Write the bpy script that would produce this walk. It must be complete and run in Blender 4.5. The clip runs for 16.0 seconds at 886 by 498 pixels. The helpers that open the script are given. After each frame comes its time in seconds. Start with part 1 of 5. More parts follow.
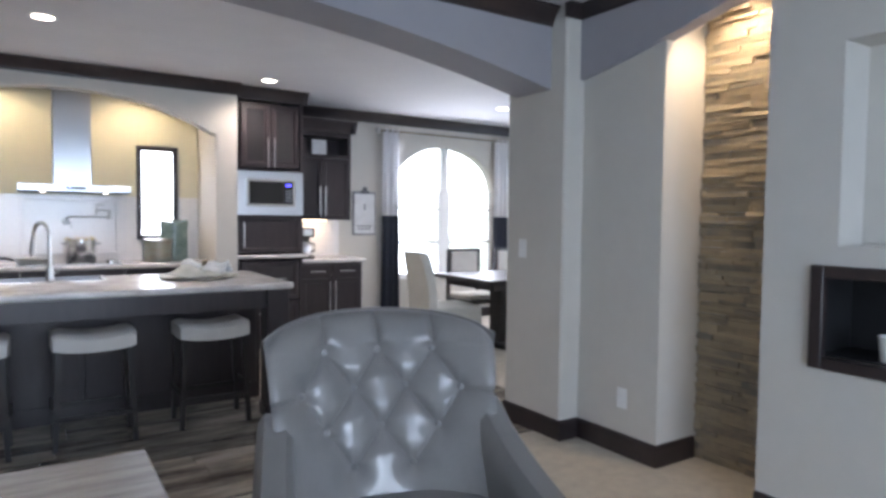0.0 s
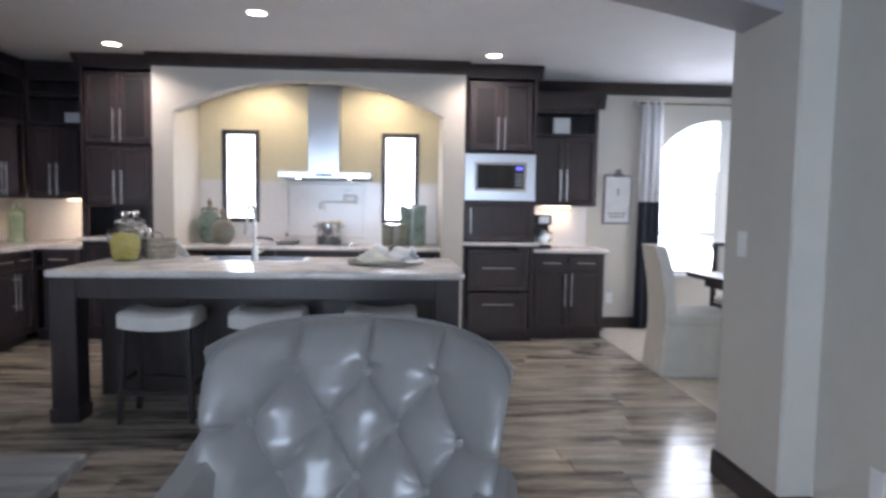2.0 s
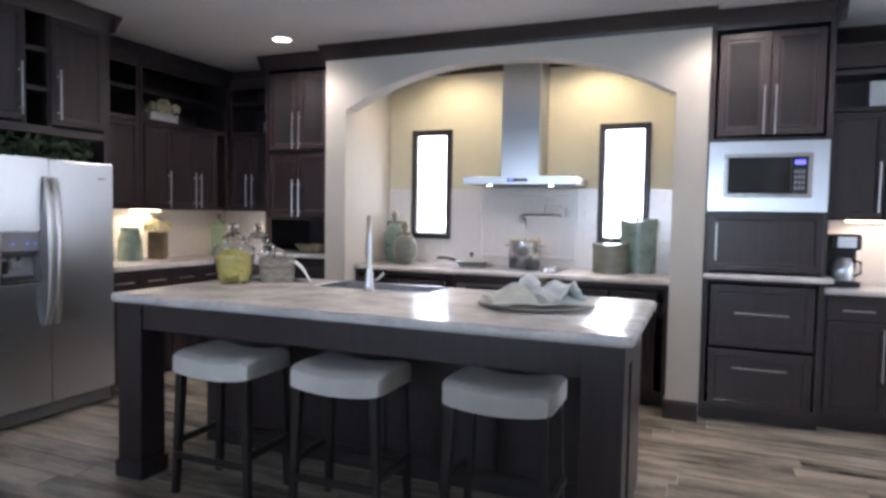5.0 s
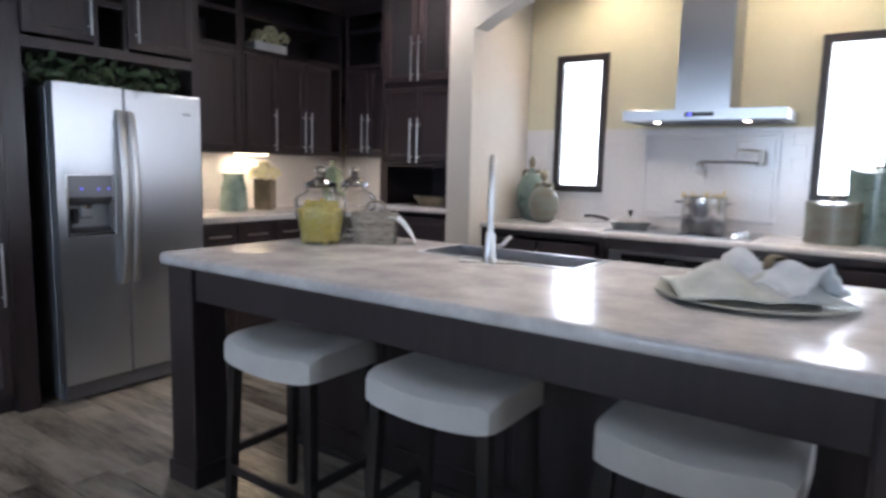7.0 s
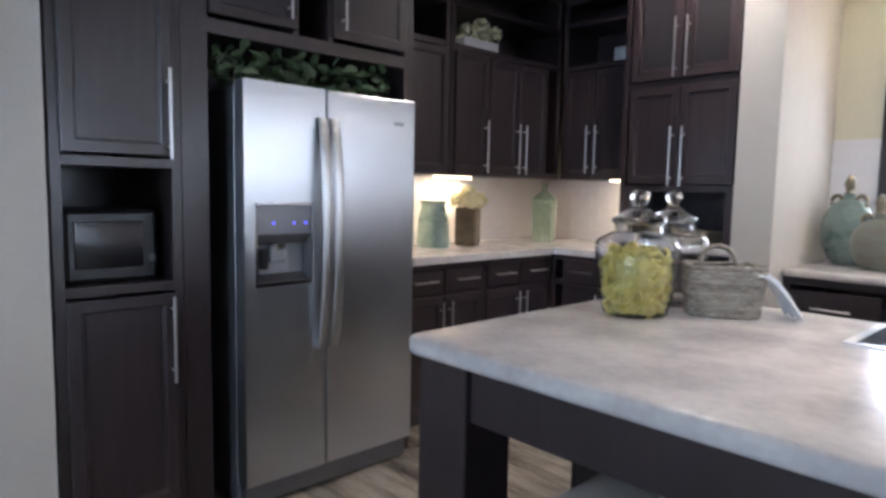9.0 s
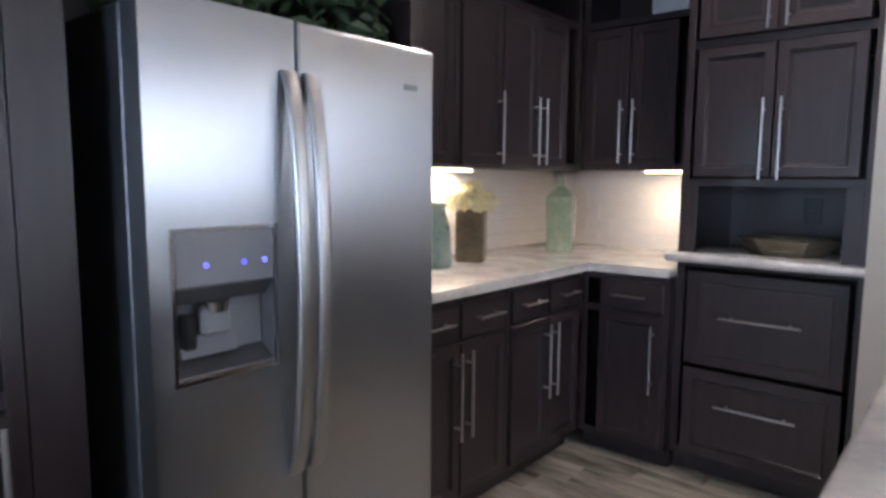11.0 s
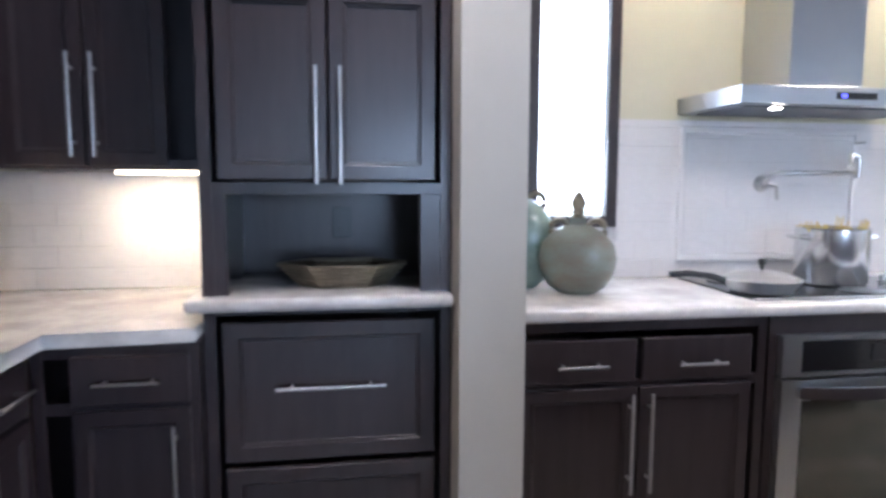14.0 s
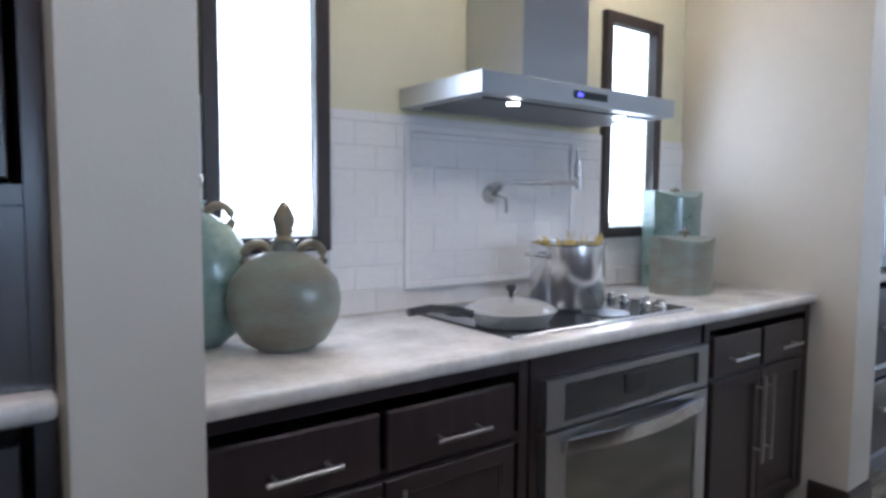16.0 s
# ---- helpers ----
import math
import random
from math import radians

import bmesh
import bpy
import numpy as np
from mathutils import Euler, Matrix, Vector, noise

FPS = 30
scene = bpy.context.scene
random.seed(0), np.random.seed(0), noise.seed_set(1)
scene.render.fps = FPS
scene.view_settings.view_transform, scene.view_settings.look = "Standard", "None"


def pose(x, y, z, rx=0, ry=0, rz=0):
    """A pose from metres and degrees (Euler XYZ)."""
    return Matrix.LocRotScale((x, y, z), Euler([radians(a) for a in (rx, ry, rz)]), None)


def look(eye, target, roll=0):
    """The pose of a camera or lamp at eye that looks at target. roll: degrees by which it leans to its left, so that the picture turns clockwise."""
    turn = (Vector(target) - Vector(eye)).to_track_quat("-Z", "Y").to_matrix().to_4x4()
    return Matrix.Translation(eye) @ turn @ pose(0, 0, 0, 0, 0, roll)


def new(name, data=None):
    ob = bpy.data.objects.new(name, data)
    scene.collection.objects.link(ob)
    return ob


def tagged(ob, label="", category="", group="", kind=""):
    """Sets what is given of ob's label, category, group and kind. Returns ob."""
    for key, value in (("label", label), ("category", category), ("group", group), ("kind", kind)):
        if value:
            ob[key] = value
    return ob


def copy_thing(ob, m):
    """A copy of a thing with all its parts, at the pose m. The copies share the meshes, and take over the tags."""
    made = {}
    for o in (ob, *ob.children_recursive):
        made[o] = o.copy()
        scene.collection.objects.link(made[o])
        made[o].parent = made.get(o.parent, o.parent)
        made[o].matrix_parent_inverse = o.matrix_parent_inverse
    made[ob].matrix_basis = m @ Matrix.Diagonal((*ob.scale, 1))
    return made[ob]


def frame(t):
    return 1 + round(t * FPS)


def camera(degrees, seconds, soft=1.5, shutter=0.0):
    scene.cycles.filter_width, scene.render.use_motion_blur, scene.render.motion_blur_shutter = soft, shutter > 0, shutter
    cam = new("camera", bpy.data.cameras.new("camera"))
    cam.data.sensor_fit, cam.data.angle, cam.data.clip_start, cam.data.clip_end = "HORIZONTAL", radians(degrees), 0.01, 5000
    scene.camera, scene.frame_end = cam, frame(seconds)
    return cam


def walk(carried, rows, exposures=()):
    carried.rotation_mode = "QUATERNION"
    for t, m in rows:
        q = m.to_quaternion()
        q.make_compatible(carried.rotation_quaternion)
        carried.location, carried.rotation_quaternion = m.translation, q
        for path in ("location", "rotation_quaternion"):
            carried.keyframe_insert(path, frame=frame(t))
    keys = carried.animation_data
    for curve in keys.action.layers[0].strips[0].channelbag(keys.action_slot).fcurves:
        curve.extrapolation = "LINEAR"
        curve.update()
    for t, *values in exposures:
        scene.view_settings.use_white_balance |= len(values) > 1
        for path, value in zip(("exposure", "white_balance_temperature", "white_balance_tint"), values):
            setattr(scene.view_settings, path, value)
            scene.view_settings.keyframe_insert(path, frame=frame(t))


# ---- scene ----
cam = camera(69.6, 16.0, soft=3.1, shutter=0.4)
PATH = [
    (0, 0.359, 0.674, 1.344, -33.01, -2.69, -0.64),
    (0.5, 0.659, 0.748, 1.349, -26.36, -2.91, -0.84),
    (1, 0.944, 0.820, 1.340, -19.49, -3.70, -0.95),
    (1.5, 1.193, 0.914, 1.326, -12.31, -4.30, -1.02),
    (2, 1.457, 1.012, 1.324, -3.97, -4.05, -0.91),
    (2.5, 1.674, 1.175, 1.322, 4.08, -3.73, -0.77),
    (3, 1.870, 1.411, 1.322, 10.96, -3.50, -0.72),
    (3.5, 2.007, 1.689, 1.327, 15.75, -3.07, -1.02),
    (6, 2.072, 3.090, 1.294, 26.56, -4.45, -1.19),
    (6.5, 1.897, 3.288, 1.283, 30.30, -6.22, -1.46),
    (7, 1.660, 3.466, 1.255, 34.96, -7.38, -1.42),
    (7.5, 1.381, 3.593, 1.227, 39.30, -7.45, -1.18),
    (8, 1.075, 3.703, 1.221, 43.17, -6.60, -1.19),
    (8.5, 0.787, 3.788, 1.227, 46.93, -5.34, -1.12),
    (11, -0.463, 4.396, 1.277, 40.44, -6.46, -0.39),
    (11.5, -0.663, 4.496, 1.274, 35.48, -6.43, -0.32),
    (12, -0.818, 4.608, 1.285, 28.29, -6.91, -0.86),
    (12.5, -0.838, 4.788, 1.295, 21.36, -7.08, 0.12),
    (13, -0.995, 4.922, 1.278, 9.77, -6.73, -0.30),
    (13.5, -1.051, 5.107, 1.282, 0.00, -6.46, -0.27),
    (14, -1.076, 5.312, 1.277, -9.12, -5.89, -0.21),
    (14.5, -1.062, 5.469, 1.267, -16.88, -5.99, -0.11),
    (15, -1.010, 5.610, 1.272, -24.43, -6.70, -0.26),
    (15.5, -0.936, 5.792, 1.266, -31.28, -5.68, -0.26),
    (16, -0.860, 5.979, 1.257, -36.55, -4.35, -0.35),
]
walk(cam, [(t, pose(x, y, z, 90 + pitch, roll, yaw)) for t, x, y, z, yaw, pitch, roll in PATH],
     exposures=[(0.0, 0.32, 6400, 20), (3.5, 0.32, 6300, 20), (6.4, 0.2, 6200, 19), (8.5, 0.36, 6150, 19), (11.5, 0.47, 6050, 19), (13.5, 0.74, 5800, 19), (14.5, 0.62, 5550, 17), (16.0, 0.12, 5550, 15)])
# ---- end path ----

# ---- world and lights ----
world = bpy.data.worlds.new("world")
scene.world = world
world.use_nodes = True
wn = world.node_tree.nodes
sky = wn.new("ShaderNodeTexSky")
sky.sky_type, sky.sun_disc, sky.sun_elevation, sky.sun_rotation = "NISHITA", False, radians(45), radians(160)
world.node_tree.links.new(sky.outputs[0], wn["Background"].inputs[0])
wn["Background"].inputs[1].default_value = 0.12
scene.view_settings.exposure = 0.0


def lamp(name, kind, m, power, colour, size=0.1, size_y=None, spot=120):
    d = bpy.data.lights.new(name, kind)
    d.energy, d.color = power, colour
    if kind == "AREA":
        d.size = size
        if size_y:
            d.shape, d.size_y = "RECTANGLE", size_y
    elif kind == "SPOT":
        d.spot_size, d.spot_blend, d.shadow_soft_size = radians(spot), 0.6, size
    elif kind == "SUN":
        d.angle = size
    else:
        d.shadow_soft_size = size
    ob = new(name, d)
    ob.matrix_world = m
    return ob


COOL, WARM = (0.80, 0.89, 1.0), (1.0, 0.80, 0.52)
lamp("sun", "SUN", look((0, 0, 0), (0.3, 0.8, -0.9)), 2.0, (1.0, 0.95, 0.88), radians(0.5))
# daylight in the window openings
lamp("window_light", "AREA", look((5.0, 7.72, 1.45), (4.4, 4.0, 0.9)), 44, COOL, 1.56, 1.66)
lamp("window_light", "AREA", look((0.6, -2.35, 1.5), (0.9, 3.0, 1.1)), 112, (0.57, 0.78, 1.0), 2.6, 1.5)
lamp("window_light", "AREA", look((6.93, 5.6, 1.45), (0.0, 5.4, 1.0)), 26, (0.52, 0.75, 1.0), 2.3, 1.42)
lamp("window_light", "AREA", look((-0.15, 7.72, 1.58), (-0.15, 4.0, 0.9)), 3.5, COOL, 0.27, 0.84)
lamp("window_light", "AREA", look((1.465, 7.72, 1.58), (1.465, 4.0, 0.9)), 3.5, COOL, 0.27, 0.84)


# ---- materials ----
def mat(name, base, rough=0.5, metal=0.0, var=0.0, scale=6.0, stretch=(1, 1, 1), bump=0.0, bscale=60.0, second=None, coat=0.0, per_object=0.0, spec=0.5, detail=5.0, rvar=1.0):
    m = bpy.data.materials.new(name)
    m.use_nodes = True
    nt = m.node_tree
    n, l = nt.nodes, nt.links
    b = n["Principled BSDF"]
    b.inputs["Roughness"].default_value, b.inputs["Metallic"].default_value = rough, metal
    b.inputs["Coat Weight"].default_value = coat
    b.inputs["Coat Roughness"].default_value = 0.15
    b.inputs["Specular IOR Level"].default_value = spec
    b.inputs["Base Color"].default_value = (*base, 1)
    tc, mp = n.new("ShaderNodeTexCoord"), n.new("ShaderNodeMapping")
    mp.inputs["Scale"].default_value = stretch
    l.new(tc.outputs["Object"], mp.inputs[0])
    oi = n.new("ShaderNodeObjectInfo")
    if per_object:
        add = n.new("ShaderNodeVectorMath")
        add.operation = "MULTIPLY_ADD"
        add.inputs[1].default_value = (37, 53, 91)
        comb = n.new("ShaderNodeCombineXYZ")
        for i in range(3):
            l.new(oi.outputs["Random"], comb.inputs[i])
        l.new(comb.outputs[0], add.inputs[0])
        l.new(tc.outputs["Object"], add.inputs[2])
        l.new(add.outputs[0], mp.inputs[0])
    if var or second:
        t1, t2 = n.new("ShaderNodeTexNoise"), n.new("ShaderNodeTexNoise")
        t1.inputs["Scale"].default_value, t1.inputs["Detail"].default_value = scale, detail
        t2.inputs["Scale"].default_value, t2.inputs["Detail"].default_value = scale * 7, 4
        for t in (t1, t2):
            l.new(mp.outputs[0], t.inputs["Vector"])
        mx = n.new("ShaderNodeMath")
        mx.operation = "MULTIPLY_ADD"
        mx.inputs[1].default_value = 0.35
        l.new(t2.outputs[0], mx.inputs[0])
        l.new(t1.outputs[0], mx.inputs[2])
        last = mx
        if per_object:
            pm = n.new("ShaderNodeMath")
            pm.operation = "MULTIPLY_ADD"
            pm.inputs[1].default_value = per_object
            l.new(oi.outputs["Random"], pm.inputs[0])
            l.new(mx.outputs[0], pm.inputs[2])
            last = pm
        ramp = n.new("ShaderNodeValToRGB")
        c2 = second if second else tuple(min(1, c * (1 + var)) for c in base)
        c1 = base if second else tuple(c * (1 - var) for c in base)
        ramp.color_ramp.elements[0].position, ramp.color_ramp.elements[1].position = 0.45 + per_object * 0.25, 0.9 + per_object * 0.6
        ramp.color_ramp.elements[0].color, ramp.color_ramp.elements[1].color = (*c1, 1), (*c2, 1)
        l.new(last.outputs[0], ramp.inputs[0])
        l.new(ramp.outputs[0], b.inputs["Base Color"])
        rr = n.new("ShaderNodeMapRange")
        rr.inputs["To Min"].default_value, rr.inputs["To Max"].default_value = max(0.02, rough - 0.06 * rvar), min(1, rough + 0.08 * rvar)
        l.new(t1.outputs[0], rr.inputs[0])
        l.new(rr.outputs[0], b.inputs["Roughness"])
    if bump:
        t3, bp = n.new("ShaderNodeTexNoise"), n.new("ShaderNodeBump")
        t3.inputs["Scale"].default_value, t3.inputs["Detail"].default_value = bscale, 4
        l.new(mp.outputs[0], t3.inputs["Vector"])
        bp.inputs["Strength"].default_value, bp.inputs["Distance"].default_value = bump, 0.01
        l.new(t3.outputs[0], bp.inputs["Height"])
        l.new(bp.outputs[0], b.inputs["Normal"])
    return m


def glow(name, colour, strength):
    m = bpy.data.materials.new(name)
    m.use_nodes = True
    b = m.node_tree.nodes["Principled BSDF"]
    b.inputs["Base Color"].default_value = (*colour, 1)
    b.inputs["Emission Color"].default_value, b.inputs["Emission Strength"].default_value = (*colour, 1), strength
    return m


def glass_mat(name, colour=(1, 1, 1), rough=0.0):
    m = mat(name, colour, rough)
    m.node_tree.nodes["Principled BSDF"].inputs["Transmission Weight"].default_value = 1.0
    m.node_tree.nodes["Principled BSDF"].inputs["IOR"].default_value = 1.45
    return m


WALL = mat("wall_paint", (0.56, 0.53, 0.48), 0.7, var=0.04, scale=2, bump=0.08, bscale=120)
CREAM = mat("cream_paint", (0.66, 0.625, 0.47), 0.7, var=0.04, scale=2, bump=0.08, bscale=120)
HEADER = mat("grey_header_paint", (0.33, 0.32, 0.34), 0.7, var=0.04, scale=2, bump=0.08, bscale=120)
CEIL = mat("ceiling_paint", (0.66, 0.65, 0.66), 0.85, var=0.03, scale=3, bump=0.15, bscale=90)
CAB = mat("dark_stained_wood", (0.030, 0.0205, 0.0225), 0.36, var=0.22, scale=5, stretch=(7, 7, 0.7), bump=0.06, bscale=30, per_object=0.15, coat=0.15)
CABIN = mat("cabinet_inside", (0.02, 0.016, 0.015), 0.6, var=0.2, scale=8)
TRIM = mat("dark_trim", (0.03, 0.02, 0.019), 0.4, var=0.3, scale=6, bump=0.04)
STONE_TOP = mat("mottled_laminate_top", (0.50, 0.475, 0.47), 0.22, scale=7, second=(0.76, 0.73, 0.70), detail=9, coat=0.2)
STEEL = mat("brushed_steel", (0.52, 0.53, 0.55), 0.3, 1.0, var=0.012, scale=4, stretch=(1, 1, 60), rvar=0.12)
sn = STEEL.node_tree
tangent = sn.nodes.new("ShaderNodeTangent")
tangent.direction_type, tangent.axis = "RADIAL", "Z"
sb = sn.nodes["Principled BSDF"]
sb.inputs["Anisotropic"].default_value = 0.75
sn.links.new(tangent.outputs[0], sb.inputs["Tangent"])
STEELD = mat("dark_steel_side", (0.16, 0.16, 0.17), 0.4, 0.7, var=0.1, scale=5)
CHROME = mat("polished_steel", (0.72, 0.72, 0.73), 0.13, 1.0, var=0.03, scale=5)
NICKEL = mat("satin_nickel", (0.56, 0.55, 0.54), 0.3, 1.0, var=0.04, scale=9)
BLACKGL = mat("black_glass", (0.012, 0.012, 0.014), 0.06, var=0.1, scale=3, coat=0.5)
OVENGL = mat("oven_window_glass", (0.13, 0.13, 0.11), 0.1, 0.7, var=0.2, scale=3, coat=0.6)
BLACK = mat("black_plastic", (0.015, 0.015, 0.016), 0.35, var=0.2, scale=10)
GREYPL = mat("grey_plastic", (0.25, 0.26, 0.28), 0.35, var=0.05, scale=10)
TILE = mat("white_glazed_tile", (0.78, 0.76, 0.76), 0.16, var=0.03, scale=5, per_object=0.05, coat=0.3)
GROUT = mat("pale_grout", (0.70, 0.68, 0.67), 0.8, var=0.04, scale=20, bump=0.1)
PLANK = mat("weathered_floor_plank", (0.075, 0.062, 0.052), 0.2, scale=2.4, stretch=(0.9, 5, 1), second=(0.44, 0.39, 0.32), bump=0.03, bscale=9, per_object=0.22, detail=4)
CARPET = mat("beige_carpet", (0.50, 0.45, 0.37), 0.95, var=0.10, scale=14, bump=0.6, bscale=260)
LINEN = mat("cream_linen", (0.60, 0.57, 0.53), 0.9, var=0.05, scale=12, bump=0.25, bscale=350)
SLIP = mat("slipcover_cloth", (0.55, 0.55, 0.51), 0.9, var=0.06, scale=8, bump=0.25, bscale=300)
LEATHER = mat("grey_leather", (0.20, 0.188, 0.18), 0.33, var=0.06, scale=9, bump=0.05, bscale=140, coat=0.3)
DARKWOOD = mat("espresso_wood", (0.022, 0.017, 0.016), 0.4, var=0.4, scale=6, stretch=(6, 6, 1), bump=0.04)
WHITEP = mat("white_paint", (0.78, 0.78, 0.77), 0.4, var=0.02, scale=5)
TEAL = mat("aged_teal_ceramic", (0.10, 0.17, 0.155), 0.28, scale=9, second=(0.27, 0.35, 0.31), bump=0.15, bscale=25, detail=8, coat=0.3)
TAUPE = mat("taupe_glaze", (0.19, 0.155, 0.12), 0.3, scale=9, stretch=(1, 1, 2.5), second=(0.21, 0.255, 0.215), bump=0.1, bscale=25, coat=0.3)
BRONZE = mat("aged_bronze", (0.14, 0.11, 0.08), 0.42, 0.5, scale=8, second=(0.28, 0.24, 0.17), bump=0.15, bscale=30)
LEMON = mat("pale_yellow_fill", (0.80, 0.66, 0.10), 0.5, scale=16, second=(0.88, 0.78, 0.32), bump=0.2, bscale=40, per_object=0.1)
WICKER = mat("grey_wicker", (0.16, 0.14, 0.11), 0.8, scale=30, second=(0.42, 0.38, 0.32), bump=0.4, bscale=90, per_object=0.2)
CLOTHB = mat("pale_blue_cloth", (0.55, 0.60, 0.64), 0.9, scale=14, second=(0.76, 0.77, 0.77), bump=0.3, bscale=200)
CLOTHG = mat("pale_green_cloth", (0.46, 0.50, 0.46), 0.9, scale=16, second=(0.66, 0.66, 0.62), bump=0.3, bscale=200)
NAVY = mat("navy_curtain", (0.016, 0.02, 0.034), 0.85, var=0.2, scale=9, bump=0.2, bscale=150)
LEAF = mat("garland_leaf", (0.025, 0.05, 0.022), 0.45, scale=20, second=(0.09, 0.13, 0.06), per_object=0.3)
PETAL = mat("cream_petal", (0.72, 0.68, 0.46), 0.7, var=0.1, scale=20)
STONE = mat("ledgestone", (0.19, 0.18, 0.16), 0.75, scale=7, second=(0.40, 0.33, 0.23), bump=0.5, bscale=35, per_object=0.5, detail=8)
PAPER = mat("pale_paper", (0.62, 0.62, 0.62), 0.7, var=0.08, scale=12)
INK = mat("grey_ink", (0.22, 0.22, 0.24), 0.8, var=0.2, scale=30)
GLASS = glass_mat("clear_glass")
SMOKE = mat("dark_cabinet_glass", (0.03, 0.028, 0.03), 0.1, var=0.2, scale=2, coat=0.4)
SHEER = mat("sheer_white_cloth", (0.86, 0.86, 0.88), 0.9, var=0.03, scale=8, bump=0.1, bscale=120)
SHEER.node_tree.nodes["Principled BSDF"].inputs["Transmission Weight"].default_value = 0.25
LAMPON = glow("lamp_lens", (1.0, 0.90, 0.72), 14)
STRIPON = glow("strip_lens", (1.0, 0.82, 0.55), 5)
BLUEON = glow("blue_indicator", (0.10, 0.10, 1.0), 2.5)
OUTSIDE = glow("overcast_backdrop", (0.90, 0.96, 1.0), 2.5)


# ---- builders ----
def ob_mesh(name, bm, material, smooth=False):
    me = bpy.data.meshes.new(name)
    bmesh.ops.recalc_face_normals(bm, faces=bm.faces)
    bm.to_mesh(me)
    bm.free()
    if material:
        me.materials.append(material)
    if smooth:
        for p in me.polygons:
            p.use_smooth = True
        me.set_sharp_from_angle(angle=radians(38))
    return new(name, me)


def part(name, bm, material, parent, label="", smooth=False):
    ob = ob_mesh(name, bm, material, smooth)
    ob.parent = parent
    if label:
        ob["label"] = label
    return ob


def thing(name, label, category, m=None, group="", kind=""):
    ob = new(name)
    ob.empty_display_size = 0.1
    if m is not None:
        ob.matrix_world = m
    return tagged(ob, label, category, group, kind)


def single(name, bm, material, label, category, kind="", group="", smooth=False):
    return tagged(ob_mesh(name, bm, material, smooth), label, category, group, kind)


def box(x0, x1, y0, y1, z0, z1, bevel=0.0, bm=None, seg=1):
    own = bmesh.new()
    bmesh.ops.create_cube(own, size=1)
    for v in own.verts:
        v.co = ((x0 + x1) / 2 + v.co.x * (x1 - x0), (y0 + y1) / 2 + v.co.y * (y1 - y0), (z0 + z1) / 2 + v.co.z * (z1 - z0))
    if bevel:
        bmesh.ops.bevel(own, geom=own.edges[:], offset=bevel, segments=seg, affect="EDGES", profile=0.5)
    return join(bm, own)


def join(bm, own):
    if bm is None:
        return own
    me = bpy.data.meshes.new("tmp")
    own.to_mesh(me)
    own.free()
    bm.from_mesh(me)
    bpy.data.meshes.remove(me)
    return bm


def cyl(p, q, r, bm=None, seg=14, r2=None):
    p, q = Vector(p), Vector(q)
    own = bmesh.new()
    bmesh.ops.create_cone(own, cap_ends=True, segments=seg, radius1=r, radius2=r if r2 is None else r2, depth=(q - p).length)
    m = Matrix.Translation((p + q) / 2) @ (q - p).to_track_quat("Z", "Y").to_matrix().to_4x4()
    bmesh.ops.transform(own, matrix=m, verts=own.verts)
    return join(bm, own)


def tube(points, r, bm=None, seg=10):
    """A round bar along a list of points."""
    own = bmesh.new()
    pts = [Vector(p) for p in points]
    rings = []
    for i, p in enumerate(pts):
        d = (pts[min(i + 1, len(pts) - 1)] - pts[max(i - 1, 0)]).normalized()
        q = d.to_track_quat("Z", "Y")
        rings.append([own.verts.new(p + q @ Vector((r * math.cos(a), r * math.sin(a), 0))) for a in [2 * math.pi * k / seg for k in range(seg)]])
    for a, b in zip(rings, rings[1:]):
        for k in range(seg):
            own.faces.new((a[k], a[(k + 1) % seg], b[(k + 1) % seg], b[k]))
    own.faces.new(rings[0])
    own.faces.new(rings[-1])
    return join(bm, own)


def lathe(profile, bm=None, seg=28, centre=(0, 0, 0), flat=1.0, tilt=None):
    """A turned shape from (radius, height) pairs."""
    own = bmesh.new()
    rings = []
    for r, z in profile:
        rings.append([own.verts.new((r * math.cos(2 * math.pi * k / seg), flat * r * math.sin(2 * math.pi * k / seg), z)) for k in range(seg)])
    for a, b in zip(rings, rings[1:]):
        for k in range(seg):
            own.faces.new((a[k], a[(k + 1) % seg], b[(k + 1) % seg], b[k]))
    if profile[0][0] > 1e-5:
        own.faces.new(rings[0])
    if profile[-1][0] > 1e-5:
        own.faces.new(rings[-1])
    bmesh.ops.remove_doubles(own, verts=own.verts, dist=1e-5)
    if tilt:
        bmesh.ops.transform(own, matrix=tilt, verts=own.verts)
    bmesh.ops.translate(own, verts=own.verts, vec=centre)
    return join(bm, own)


def prism(outline, axis, a, b, bm=None):
    """An outline of (u, v) pairs drawn out along an axis from a to b; v is up for the axes x and y."""
    own = bmesh.new()
    put = {"x": lambda u, v, w: (w, u, v), "y": lambda u, v, w: (u, w, v), "z": lambda u, v, w: (u, v, w)}[axis]
    lo, hi = [own.verts.new(put(u, v, a)) for u, v in outline], [own.verts.new(put(u, v, b)) for u, v in outline]
    n = len(outline)
    for k in range(n):
        own.faces.new((lo[k], lo[(k + 1) % n], hi[(k + 1) % n], hi[k]))
    own.faces.new(lo)
    own.faces.new(hi)
    return join(bm, own)


def panel_with_hole(x0, x1, z0, z1, hole, y0, y1, bm=None):
    """A wall panel in the xz plane with one rectangular opening."""
    hx0, hx1, hz0, hz1 = hole
    bm = box(x0, hx0, y0, y1, z0, z1, bm=bm)
    box(hx1, x1, y0, y1, z0, z1, bm=bm)
    box(hx0, hx1, y0, y1, z0, hz0, bm=bm)
    box(hx0, hx1, y0, y1, hz1, z1, bm=bm)
    return bm


